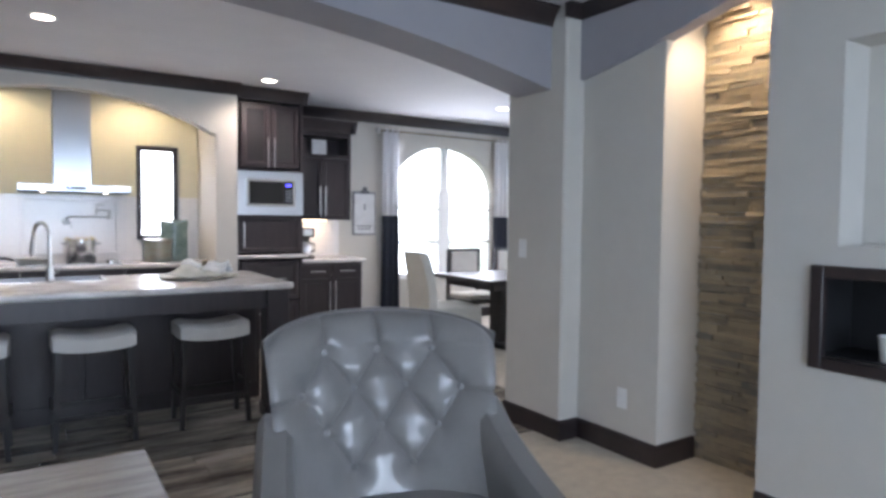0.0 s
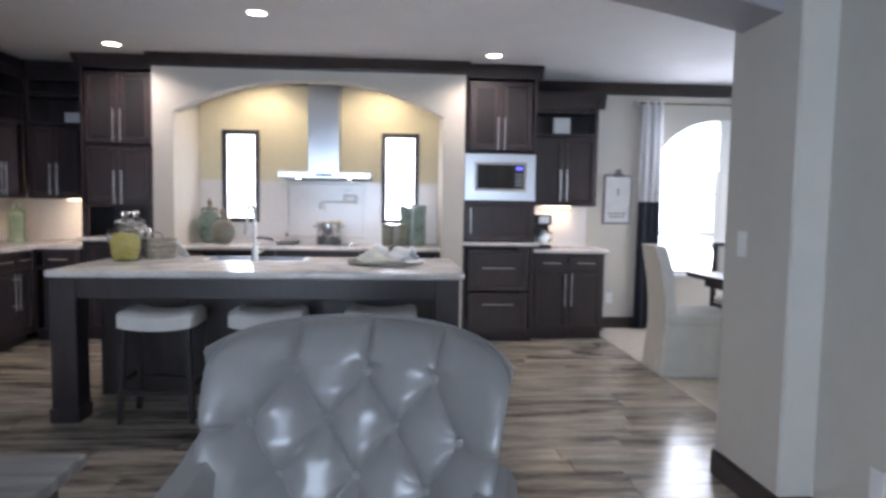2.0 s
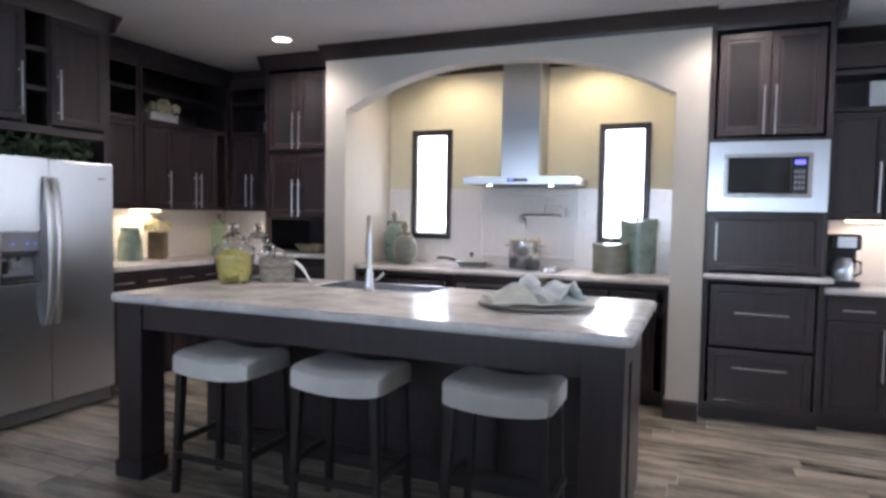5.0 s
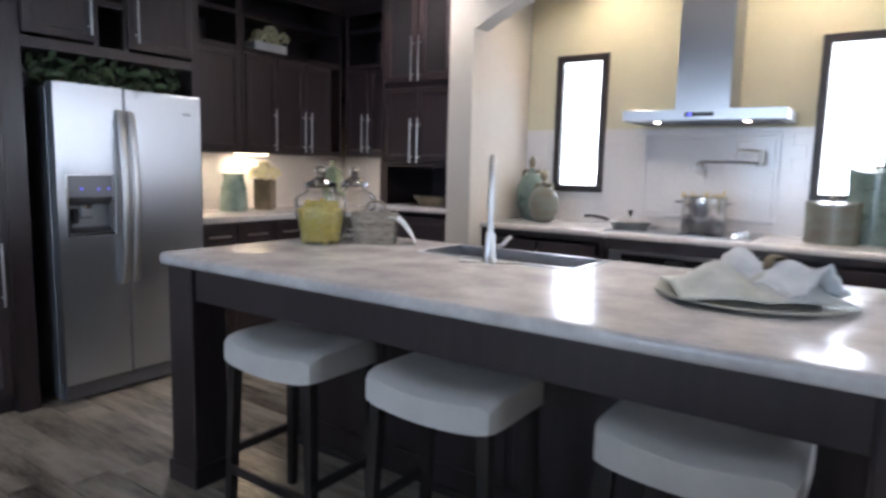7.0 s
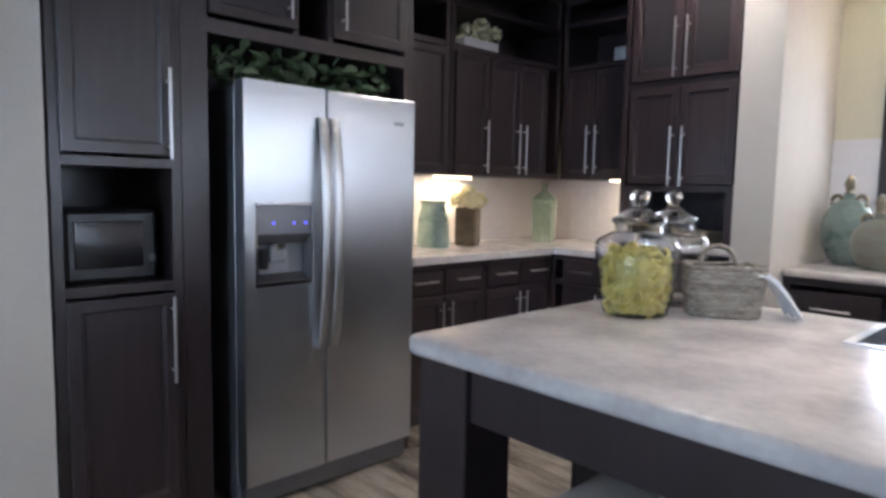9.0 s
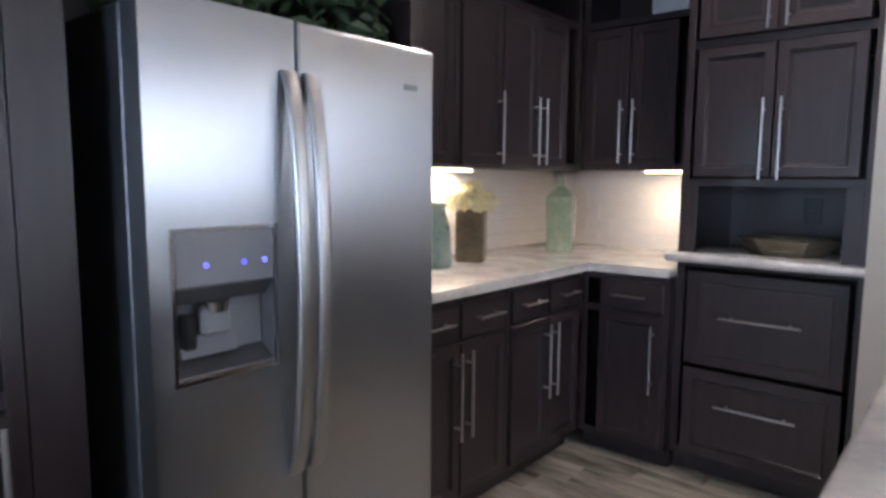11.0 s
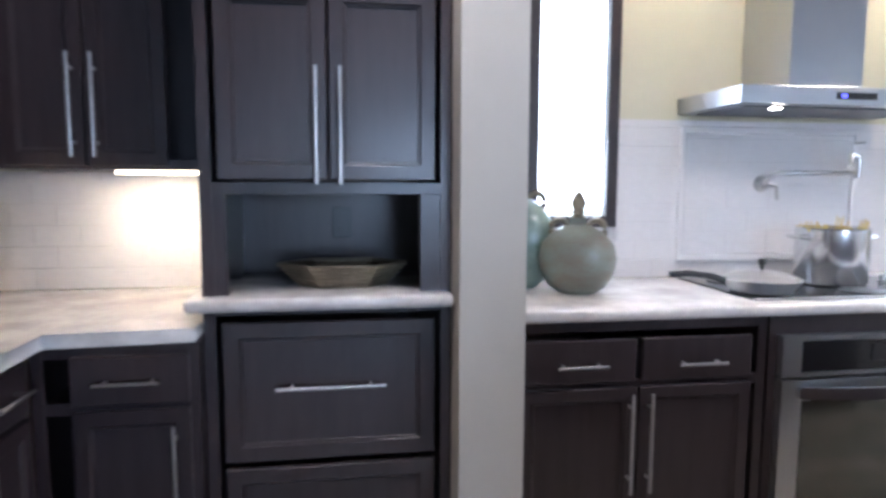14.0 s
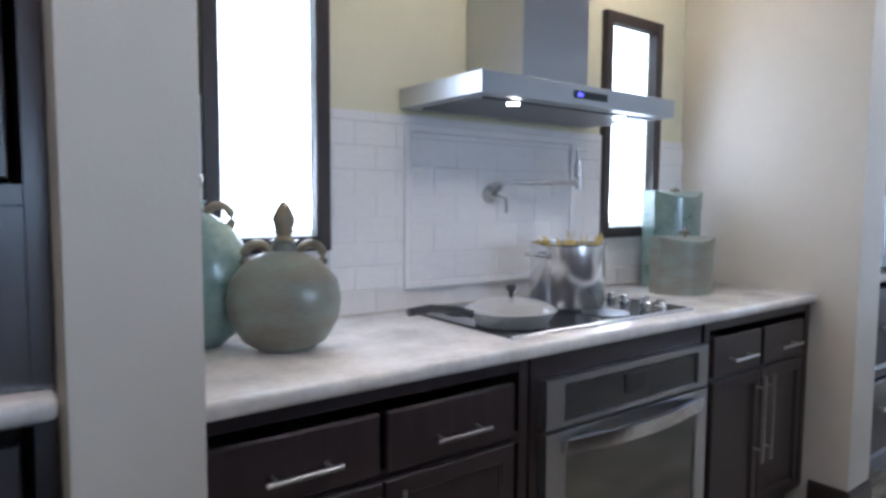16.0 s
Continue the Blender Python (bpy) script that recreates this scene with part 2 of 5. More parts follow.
# ---- large structure ----
CZ = 2.63                        # ceiling
YB, XL = 7.76, -2.46             # back wall and left wall, inner faces
AF = 6.975                       # face of the arched wall
AX0, AX1 = -0.578, 1.866         # its opening


def structure(name, bm, material, label, smooth=False):
    return single(name, bm, material, label, name.split("_")[0], "structure", smooth=smooth)


WIN1, WIN2 = (-0.312, -0.022, 1.145, 2.005), (1.318, 1.622, 1.145, 2.005)
bm = bmesh.new()
for y0, y1, g in ((YB, YB + 0.03, 0.0), (YB + 0.03, YB + 0.16, 0.22)):
    box(-2.8, WIN1[0] - g, y0, y1, 0, CZ, bm=bm)
    box(WIN1[0] - g, WIN1[1] + g, y0, y1, 0, WIN1[2] - g, bm=bm)
    box(WIN1[0] - g, WIN1[1] + g, y0, y1, WIN1[3] + g, CZ, bm=bm)
    box(WIN1[1] + g, WIN2[0] - g, y0, y1, 0, CZ, bm=bm)
    box(WIN2[0] - g, WIN2[1] + g, y0, y1, 0, WIN2[2] - g, bm=bm)
    box(WIN2[0] - g, WIN2[1] + g, y0, y1, WIN2[3] + g, CZ, bm=bm)
    box(WIN2[1] + g, AX1 + 0.02, y0, y1, 0, CZ, bm=bm)
structure("wall_north", bm, CREAM, "cream painted kitchen back wall behind the range")
# dining wall with the wide arched window
DX0, DX1, DZ0, DZS, DZ1 = 4.22, 5.80, 0.60, 1.72, 2.28
DC = (DX0 + DX1) / 2


def arch_z(x, c, half, low, high):
    return low + (high - low) * math.sqrt(max(0.0, 1 - ((x - c) / half) ** 2))


bm = box(AX1 + 0.02, DX0, YB, YB + 0.16, 0, CZ)
box(DX1, 7.2, YB, YB + 0.16, 0, CZ, bm=bm)
box(DX0, DX1, YB, YB + 0.16, 0, DZ0, bm=bm)
xs = [DX0 + (DX1 - DX0) * k / 32 for k in range(33)]
prism([(x, arch_z(x, DC, (DX1 - DX0) / 2, DZS, DZ1)) for x in xs] + [(DX1, CZ), (DX0, CZ)], "y", YB, YB + 0.16, bm)
structure("wall_dining", bm, WALL, "pale greige dining wall with an arched window")
structure("wall_west", box(XL - 0.16, XL, 4.3, YB, 0, CZ), WALL, "greige wall behind the fridge and cabinets")
structure("wall_hall", box(-2.0, -1.72, -2.6, 4.34, 0, CZ), WALL, "plain greige wall beside the pantry cabinet")
bm = panel_with_hole(-2.0, 3.6, 0, CZ, (-0.8, 2.0, 0.7, 2.2), -2.6, -2.44)
structure("wall_south", bm, WALL, "plain greige living room wall with a window")
bm = box(7.04, 7.2, 4.0, 4.4, 0, CZ)
box(7.04, 7.2, 6.8, YB, 0, CZ, bm=bm)
box(7.04, 7.2, 4.4, 6.8, 0, 0.7, bm=bm)
box(7.04, 7.2, 4.4, 6.8, 2.15, CZ, bm=bm)
structure("wall_east", bm, WALL, "plain greige dining room end wall with a window")
structure("wall_dining_south", box(3.62, 7.2, 3.87, 4.03, 0, CZ), WALL, "plain greige dining room wall")
# arched wall round the range alcove
arch = [(AX0, 0), (AX0, 2.127)]
for k in range(29):
    u = k / 28
    arch.append((AX0 + 0.03 + (AX1 - AX0 - 0.06) * u, 2.135 + 0.285 * (1 - abs(2 * u - 1) ** 2.3)))
arch += [(AX1, 2.127), (AX1, 0), (2.066, 0), (2.066, CZ), (-0.762, CZ), (-0.762, 0)]
structure("wall_arch", prism(arch, "y", AF, AF + 0.15), WALL, "greige wall with a wide shallow arch before the range")
bm = box(-0.762, AX0, AF + 0.15, YB, 0, CZ)
structure("wall_alcove_left", bm, WALL, "greige side wall of the range alcove")
structure("wall_alcove_right", box(AX1, 2.065, AF + 0.15, YB, 0, CZ), WALL, "greige side wall of the range alcove")
# east living wall: column, recessed wall, stone niche, media wall
COLX = 3.05
structure("wall_column", box(COLX, 3.62, 3.49, 4.03, 0, CZ, 0.012), WALL, "greige column at the end of the header")
structure("wall_recess", box(3.2, 3.62, 2.9, 3.49, 0, CZ), WALL, "greige recessed wall beside the stone niche")
structure("wall_niche_back", box(3.56, 3.66, 2.2, 2.9, 0, CZ), GROUT, "backing of the stone niche")
TVN, FPN = (-0.2, 1.97, 1.25, 2.08), (-0.3, 2.02, 0.79, 1.12)
bm = box(3.12, 3.6, 2.06, 2.285, 0, CZ)
box(3.12, 3.6, -2.6, -0.3, 0, CZ, bm=bm)
box(3.12, 3.6, -0.3, 2.06, 0, FPN[2], bm=bm)
box(3.12, 3.6, -0.3, 2.06, FPN[3], TVN[2], bm=bm)
box(3.12, 3.6, -0.3, 2.06, TVN[3], CZ, bm=bm)
box(3.12, 3.6, TVN[1], 2.06, TVN[2], TVN[3], bm=bm)
box(3.32, 3.6, -0.3, TVN[1], TVN[2], TVN[3], bm=bm)
box(3.45, 3.6, -0.3, 2.06, FPN[2], FPN[3], bm=bm)
structure("wall_media", bm, WALL, "greige media wall with recessed niches")
# headers
hd = [(x, 2.14 + 0.28 * (1 - ((x - 0.6) / 2.45) ** 2)) for x in [-1.72 + (COLX + 1.72) * k / 40 for k in range(41)]]
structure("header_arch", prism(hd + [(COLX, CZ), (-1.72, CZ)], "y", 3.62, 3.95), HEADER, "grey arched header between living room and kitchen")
hn = [(y, 2.19 + 0.16 * (3.49 - y) + 0.06 * (3.49 - y) ** 2) for y in [2.285 + (3.49 - 2.285) * k / 24 for k in range(25)]]
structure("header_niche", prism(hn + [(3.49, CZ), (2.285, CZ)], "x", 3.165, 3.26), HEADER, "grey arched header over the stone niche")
structure("ceiling", box(-2.8, 7.4, -2.8, 8.1, CZ, CZ + 0.12), CEIL, "plain pale ceiling with recessed lamps")


def crown_profile(h, d):
    return [(0, 0), (0, -h), (0.12 * d, -h), (0.2 * d, -0.8 * h), (0.55 * d, -0.45 * h), (0.85 * d, -0.2 * h), (d, -0.14 * h), (d, 0)]


def crown_run(p, q, out, h, d, z, bm=None):
    """Moulding along p to q, standing out towards out, its top at z."""
    own = bmesh.new()
    o = Vector((*out, 0)).normalized()
    ends = []
    for e in (p, q):
        ends.append([own.verts.new(Vector((*e, z)) + o * u + Vector((0, 0, v))) for u, v in crown_profile(h, d)])
    n = len(ends[0])
    for k in range(n):
        own.faces.new((ends[0][k], ends[0][(k + 1) % n], ends[1][(k + 1) % n], ends[1][k]))
    own.faces.new(ends[0])
    own.faces.new(ends[1])
    return join(bm, own)


bm = crown_run((-0.80, AF), (2.1, AF), (0, -1), 0.115, 0.06, CZ - 0.002)
structure("trim_crown_arch", bm, TRIM, "dark stained crown moulding over the arch")
bm = crown_run((2.78, YB), (7.04, YB), (0, -1), 0.12, 0.07, CZ - 0.002)
structure("trim_crown_dining", bm, TRIM, "dark stained crown moulding of the dining room")
bm = crown_run((AX0, YB), (AX1, YB), (0, -1), 0.11, 0.06, CZ - 0.002)
structure("trim_crown_alcove", bm, TRIM, "dark stained crown moulding inside the alcove")
bm = crown_run((-1.72, 3.62), (COLX, 3.62), (0, -1), 0.11, 0.07, CZ - 0.002)
crown_run((3.2, 3.49), (COLX - 0.02, 3.49), (0, -1), 0.0801, 0.05, CZ - 0.004, bm)
crown_run((3.165, 2.285), (3.165, 3.49), (-1, 0), 0.08, 0.05, CZ - 0.004, bm)
structure("trim_crown_living", bm, TRIM, "dark stained crown moulding of the living room")


def baseboard(name, p, q, out, h=0.125):
    p, q, o = Vector((*p, 0)), Vector((*q, 0)), Vector((*out, 0))
    own = bmesh.new()
    prof = [(0, 0), (0.016, 0), (0.016, h - 0.02), (0.008, h), (0, h)]
    ends = [[own.verts.new(e + o * u + Vector((0, 0, v))) for u, v in prof] for e in (p, q)]
    for k in range(5):
        own.faces.new((ends[0][k], ends[0][(k + 1) % 5], ends[1][(k + 1) % 5], ends[1][k]))
    own.faces.new(ends[0])
    own.faces.new(ends[1])
    return structure(name, own, TRIM, "dark stained baseboard")


baseboard("baseboard_dining", (3.5, YB), (7.04, YB), (0, -1))
baseboard("baseboard_pillar", (AX1 - 0.016, AF), (2.065, AF), (0, -1))
baseboard("baseboard_pillar_side", (AX1, AF + 0.002), (AX1, 7.12), (-1, 0))
baseboard("baseboard_column", (COLX, 3.474), (COLX, 4.03), (-1, 0))
baseboard("baseboard_column_side", (COLX + 0.001, 3.49), (3.2, 3.49), (0, -1))
baseboard("baseboard_recess", (3.2, 2.884), (3.2, 3.473), (-1, 0))
baseboard("baseboard_jamb", (3.201, 2.9), (3.52, 2.9), (0, -1))
baseboard("baseboard_media", (3.12, -2.4), (3.12, 2.285), (-1, 0))
baseboard("baseboard_hall", (-1.72, -2.4), (-1.72, 4.34), (1, 0))
structure("ground", box(-300, 300, -300, 300, -0.4, -0.2), mat("ground_grass", (0.42, 0.46, 0.36), 0.9, var=0.2, scale=0.6), "grass outside the house")
structure("floor", box(-2.8, 7.4, -2.8, 8.1, -0.15, -0.012), GROUT, "floor slab")
structure("floor_carpet_living", box(-2.0, 3.6, -2.6, 3.72, -0.012, 0.004), CARPET, "beige living room carpet")
structure("floor_carpet_dining", box(3.53, 7.1, 4.0, YB, -0.012, 0.004), CARPET, "beige dining room carpet")
bm = box(-1.72, COLX + 0.1, 3.712, 3.728, -0.01, 0.007)
structure("trim_floor_strip", bm, TRIM, "thin dark strip between carpet and planks")
# bright overcast beyond the windows
structure("backdrop_north", box(-110, 140, 56, 56.1, -2, 90), OUTSIDE, "bright hazy overcast sky beyond the windows")
structure("backdrop_east", box(140, 140.1, -60, 56, -2, 90), OUTSIDE, "bright hazy overcast sky beyond the window")
structure("backdrop_south", box(-110, 140, -60, -59.9, -2, 90), OUTSIDE, "bright hazy overcast sky beyond the window")


# ---- windows ----
def side_window(name, w):
    x0, x1, z0, z1 = w
    t = thing(name, "narrow tall window with a dark wooden frame", "window", kind="structure")
    f = 0.042
    bm = box(x0 - f, x0 + 0.004, YB - 0.028, YB + 0.02, z0 - f, z1 + f, 0.004)
    box(x1 - 0.004, x1 + f, YB - 0.028, YB + 0.02, z0 - f, z1 + f, 0.004, bm)
    box(x0, x1, YB - 0.027, YB + 0.02, z1 - 0.004, z1 + f, 0.004, bm)
    box(x0, x1, YB - 0.027, YB + 0.02, z0 - f, z0 + 0.004, 0.004, bm)
    part("window_frame", bm, TRIM, t)
    p = part("pane", box(x0, x1, YB + 0.014, YB + 0.02, z0, z1), GLASS, t)
    p.visible_shadow = False


side_window("window_1", WIN1)
side_window("window_2", WIN2)
win = thing("window_3", "large white arched double window in the dining room", "window", kind="structure")
bm = box(DC - 0.05, DC + 0.05, YB + 0.03, YB + 0.12, DZ0, DZ1 - 0.002, 0.004)
part("mullion", bm, WHITEP, win)
for a, b in ((DX0, DC - 0.05), (DC + 0.05, DX1)):
    bm = box(a, a + 0.035, YB + 0.04, YB + 0.1, DZ0, DZS)
    box(b - 0.035, b, YB + 0.04, YB + 0.1, DZ0, DZS, bm=bm)
    for z in (DZ0, 1.02, 1.46):
        box(a + 0.035, b - 0.035, YB + 0.04, YB + 0.1, z, z + 0.035, bm=bm)
    part("window_frame", bm, WHITEP, win)
    xs = [a + (b - a) * k / 14 for k in range(15)]
    top = [(x, arch_z(x, DC, (DX1 - DX0) / 2, DZS, DZ1)) for x in xs]
    pn = part("pane", prism([(a, DZ0), (b, DZ0)] + top[::-1], "y", YB + 0.06, YB + 0.066), GLASS, win)
    pn.visible_shadow = False
part("window_sill", box(DX0 - 0.04, DX1 + 0.04, YB - 0.04, YB + 0.02, DZ0 - 0.03, DZ0, 0.005), WHITEP, win)


def plain_window(name, lo, hi, place):
    t = thing(name, "plain white living room window", "window", kind="structure")
    w = hi - lo
    for k in range(3):
        u = lo + w * (k + 0.5) / 3
        bm = place(u - w / 6 + 0.03, u + w / 6 - 0.03)
        p = part("pane", bm, GLASS, t)
        p.visible_shadow = False
    return t


plain_window("window_4", -0.8, 2.0, lambda a, b: box(a, b, -2.52, -2.515, 0.7, 2.2))
plain_window("window_5", 4.4, 6.8, lambda a, b: box(7.11, 7.115, a, b, 0.7, 2.15))


def curtain(x0, x1, z0, z1, material, name, label, seed):
    bm = bmesh.new()
    n, rows = 40, []
    for z in (z1, (z0 + z1) / 2, z0):
        row = []
        for k in range(n + 1):
            u = k / n
            s = 1 + (z1 - z) * 0.10
            x = (x0 + x1) / 2 + (u - 0.5) * (x1 - x0) * s
            row.append(bm.verts.new((x, YB - 0.085 + 0.028 * math.sin(u * 6 * math.pi + seed) * (0.7 + 0.3 * math.sin(9 * u + z)), z)))
        rows.append(row)
    for a, b in zip(rows, rows[1:]):
        for k in range(n):
            bm.faces.new((a[k], a[k + 1], b[k + 1], b[k]))
    ob = single(name, bm, material, label, "curtain", group="dining curtains", smooth=True)
    so = ob.modifiers.new("thick", "SOLIDIFY")
    so.thickness = 0.004
    return ob


for i, (a, b) in enumerate(((4.02, 4.24), (5.76, 5.98))):
    c = thing("curtain", "two-tone curtain, sheer white above and navy below", "curtain", group="dining curtains")
    up = curtain(a, b, 1.38, 2.44, SHEER, "upper_cloth", "sheer white cloth", i)
    lo = curtain(a - 0.01, b + 0.01, 0.02, 1.38, NAVY, "lower_cloth", "navy cloth", i)
    for o in (up, lo):
        o.parent = c
        for key in ("category", "group"):
            del o[key]
rod = thing("curtain_rod", "dark metal curtain rod with ball finials", "curtain rod")
part("rod", cyl((3.98, YB - 0.085, 2.42), (6.03, YB - 0.085, 2.42), 0.011), BRONZE, rod, smooth=True)
for x in (3.95, 6.06):
    part("finial", lathe([(0, -0.035), (0.02, -0.03), (0.034, 0), (0.02, 0.03), (0, 0.035)], centre=(x, YB - 0.085, 2.42)), NICKEL, rod, smooth=True)
for x in (4.05, 5.95):
    part("bracket", cyl((x, YB - 0.085, 2.42), (x, YB, 2.42), 0.008), BRONZE, rod)


# ---- cabinets: local x along the front, y into the wall, front at y = 0 ----
def bar_pull(parent, x, z, length, upright):
    e = 0.5 * length
    r, out = 0.0055, -0.052
    if upright:
        bm = cyl((x, out, z - e), (x, out, z + e), r, seg=10)
        posts = [(x, z - e * 0.72), (x, z + e * 0.72)]
    else:
        bm = cyl((x - e, out, z), (x + e, out, z), r, seg=10)
        posts = [(x - e * 0.72, z), (x + e * 0.72, z)]
    for px, pz in posts:
        cyl((px, out, pz), (px, -0.018, pz), 0.0045, bm, 8)
    return part("handle", bm, NICKEL, parent, "satin nickel bar handle", smooth=True)


def shaker(x0, x1, z0, z1, rail=0.055, slab=False, glass=False, t=0.019):
    """A framed front with a recessed panel; its face stands t before the cabinet."""
    if slab:
        own = box(x0, x1, -t, 0, z0, z1, 0.004)
        return own
    bm = box(x0, x1, -t, 0, z0, z1)
    face = min(bm.faces, key=lambda f: f.calc_center_median().y)
    for thick, depth in ((rail, 0.0), (0.006, 0.0045), (0.006, 0.0), (0.003, 0.0045)):
        bmesh.ops.inset_region(bm, faces=[face], thickness=thick)
        for v in face.verts:
            v.co.y += depth
    rim = [e for e in bm.edges if all(abs(v.co.y + t) < 1e-6 and (abs(v.co.x - x0) < 1e-6 or abs(v.co.x - x1) < 1e-6 or abs(v.co.z - z0) < 1e-6 or abs(v.co.z - z1) < 1e-6) for v in e.verts)]
    rim = [e for e in rim if any(abs(f.normal.y) < 0.5 for f in e.link_faces)]
    bmesh.ops.bevel(bm, geom=rim, offset=0.003, segments=1, affect="EDGES")
    return bm


def cabinet(name, label, m, w, d, z0, z1, fronts, rails=(), toe=0.0, crown=0.0, crown_w=0.0, ends=(0, 0), group=""):
    """fronts: (kind, x0, x1, z0, z1, handle x, handle z, length, upright). rails: heights of shelves behind the face frame."""
    t = thing(name, label, "cabinet", m, group)
    s = 0.032
    zb = z0 + toe
    for x in (0, w - 0.018):
        part("side_panel", box(x, x + 0.018, 0, d, zb, z1), CAB, t)
    part("bottom_panel", box(0.018, w - 0.018, 0.001, d, zb, zb + 0.018), CAB, t)
    part("top_panel", box(0.018, w - 0.018, 0.001, d, z1 - 0.018, z1), CAB, t)
    part("back_panel", box(0.018, w - 0.018, d - 0.012, d, zb + 0.018, z1 - 0.018), CAB, t)
    for x in (0.0, w - s):
        part("stile", box(x, x + s, -0.002, 0.016, zb, z1, 0.001), CAB, t)
    for z in (zb + s / 2, z1 - s / 2, *rails):
        part("rail", box(s, w - s, -0.0015, 0.016, z - s / 2, z + s / 2, 0.001), CAB, t)
    for z in rails:
        part("shelf", box(0.018, w - 0.018, 0.016, d - 0.012, z - 0.009, z + 0.009), CAB, t)
    if toe:
        part("toe_kick", box(0, w, 0.06, d, z0, zb), CAB, t)
    for kind, x0, x1, a, b, hx, hz, length, up in fronts:
        if kind == "drawer":
            f = part("drawer_front", shaker(x0, x1, a, b, slab=True), CAB, t)
        elif kind == "bigdrawer":
            f = part("drawer_front", shaker(x0, x1, a, b, 0.06), CAB, t)
        elif kind == "glass":
            f = part("door", shaker(x0, x1, a, b, glass=True), CAB, t)
            part("pane", box(x0 + 0.062, x1 - 0.062, -0.0135, -0.0075, a + 0.062, b - 0.062), SMOKE, f, "dark glass pane")
        else:
            f = part("door", shaker(x0, x1, a, b), CAB, t)
        if length:
            bar_pull(f, hx, hz, length, up)
    if crown:
        bm = crown_run((-crown_w * ends[0], 0), (w + crown_w * ends[1], 0), (0, -1), crown, crown_w, z1)
        if ends[0]:
            crown_run((0, -crown_w), (0, d), (-1, 0), crown, crown_w, z1 - 0.001, bm)
        if ends[1]:
            crown_run((w, -crown_w), (w, d), (1, 0), crown, crown_w, z1 - 0.001, bm)
        part("crown", bm, CAB, t)
    return t


def pair(x0, x1, z0, z1, hz, length=0.3, kind="door"):
    c = (x0 + x1) / 2
    return [(kind, x0, c - 0.003, z0, z1, c - 0.032, hz, length, True), (kind, c + 0.003, x1, z0, z1, c + 0.032, hz, length, True)]


CT = 0.895                        # worktop height
# towers beside the arch
LW = 0.684
tower_l = cabinet("tower_cabinet", "tall dark-stained cabinet with glass doors and an open niche", pose(-1.448, 7.1, 0), LW, 0.655, 0, CZ - 0.003,
    pair(0.05, LW - 0.05, 1.285, 1.795, 1.428, 0.31) + pair(0.05, LW - 0.05, 1.835, 2.475, 1.99, 0.30, "glass") +
    [("bigdrawer", 0.05, LW - 0.05, 0.50, 0.895, LW / 2, 0.715, 0.30, False), ("bigdrawer", 0.05, LW - 0.05, 0.105, 0.48, LW / 2, 0.343, 0.30, False)],
    (0.93, 1.262, 1.815), toe=0.09, crown=0.12, crown_w=0.05, ends=(1, 0))
for x0, x1 in ((0.032, 0.068), (LW - 0.09, LW - 0.032)):
    part("stile", box(x0, x1, -0.001, 0.016, 0.969, 1.246, 0.001), CAB, tower_l)
RW = 0.69
tower_r = cabinet("tower_cabinet", "tall dark-stained cabinet holding a built-in microwave", pose(2.068, 7.05, 0), RW, 0.705, 0, CZ - 0.003,
    pair(0.05, RW - 0.05, 1.84, 2.475, 1.99, 0.30, "glass") +
    [("bigdrawer", 0.05, RW - 0.05, 0.50, 0.895, RW / 2, 0.72, 0.31, False), ("bigdrawer", 0.05, RW - 0.05, 0.105, 0.48, RW / 2, 0.37, 0.31, False),
     ("door", 0.02, RW - 0.02, 0.985, 1.355, 0.07, 1.17, 0.24, True)],
    (0.93, 1.36, 1.81), toe=0.09, crown=0.12, crown_w=0.05, ends=(0, 1))


def counter(name, label, x0, x1, y0, y1, z, t=0.038, hole=None):
    bm = bmesh.new()
    if hole:
        a, b, c, d = hole
        o = [(x0, y0), (x1, y0), (x1, y1), (x0, y1)]
        h = [(a, c), (b, c), (b, d), (a, d)]
        vs = [[bm.verts.new((u, v, zz)) for u, v in ring] for zz in (z, z - t) for ring in (o, h)]
        for k in range(4):
            j = (k + 1) % 4
            bm.faces.new((vs[0][k], vs[0][j], vs[1][j], vs[1][k]))
            bm.faces.new((vs[2][k], vs[2][j], vs[3][j], vs[3][k]))
            bm.faces.new((vs[0][k], vs[0][j], vs[2][j], vs[2][k]))
            bm.faces.new((vs[1][k], vs[1][j], vs[3][j], vs[3][k]))
        bmesh.ops.recalc_face_normals(bm, faces=bm.faces)
        outer = set(vs[0] + vs[2])
        up = [e for e in bm.edges if all(v in outer for v in e.verts) and abs(e.verts[0].co.z - e.verts[1].co.z) > 0.5 * t]
        bmesh.ops.bevel(bm, geom=up, offset=0.045, segments=6, affect="EDGES", profile=0.5)
        edges = [e for e in bm.edges if len(e.link_faces) == 2 and e.calc_face_angle() > 1.0 and not (a - 0.001 <= e.verts[0].co.x <= b + 0.001 and c - 0.001 <= e.verts[0].co.y <= d + 0.001)]
    else:
        box(x0, x1, y0, y1, z - t, z, bm=bm)
        edges = bm.edges[:]
    bmesh.ops.bevel(bm, geom=edges, offset=0.014, segments=3, affect="EDGES", profile=0.5)
    return single(name, bm, STONE_TOP, label, "worktop", smooth=True)


counter("tower_shelf_top", "narrow mottled pale ledge in the tall cabinet", -1.49, -0.764, 7.045, 7.44, 0.968)
counter("tower_shelf_top", "narrow mottled pale ledge under the microwave", 2.067, 2.80, 6.99, 7.4, 0.968)
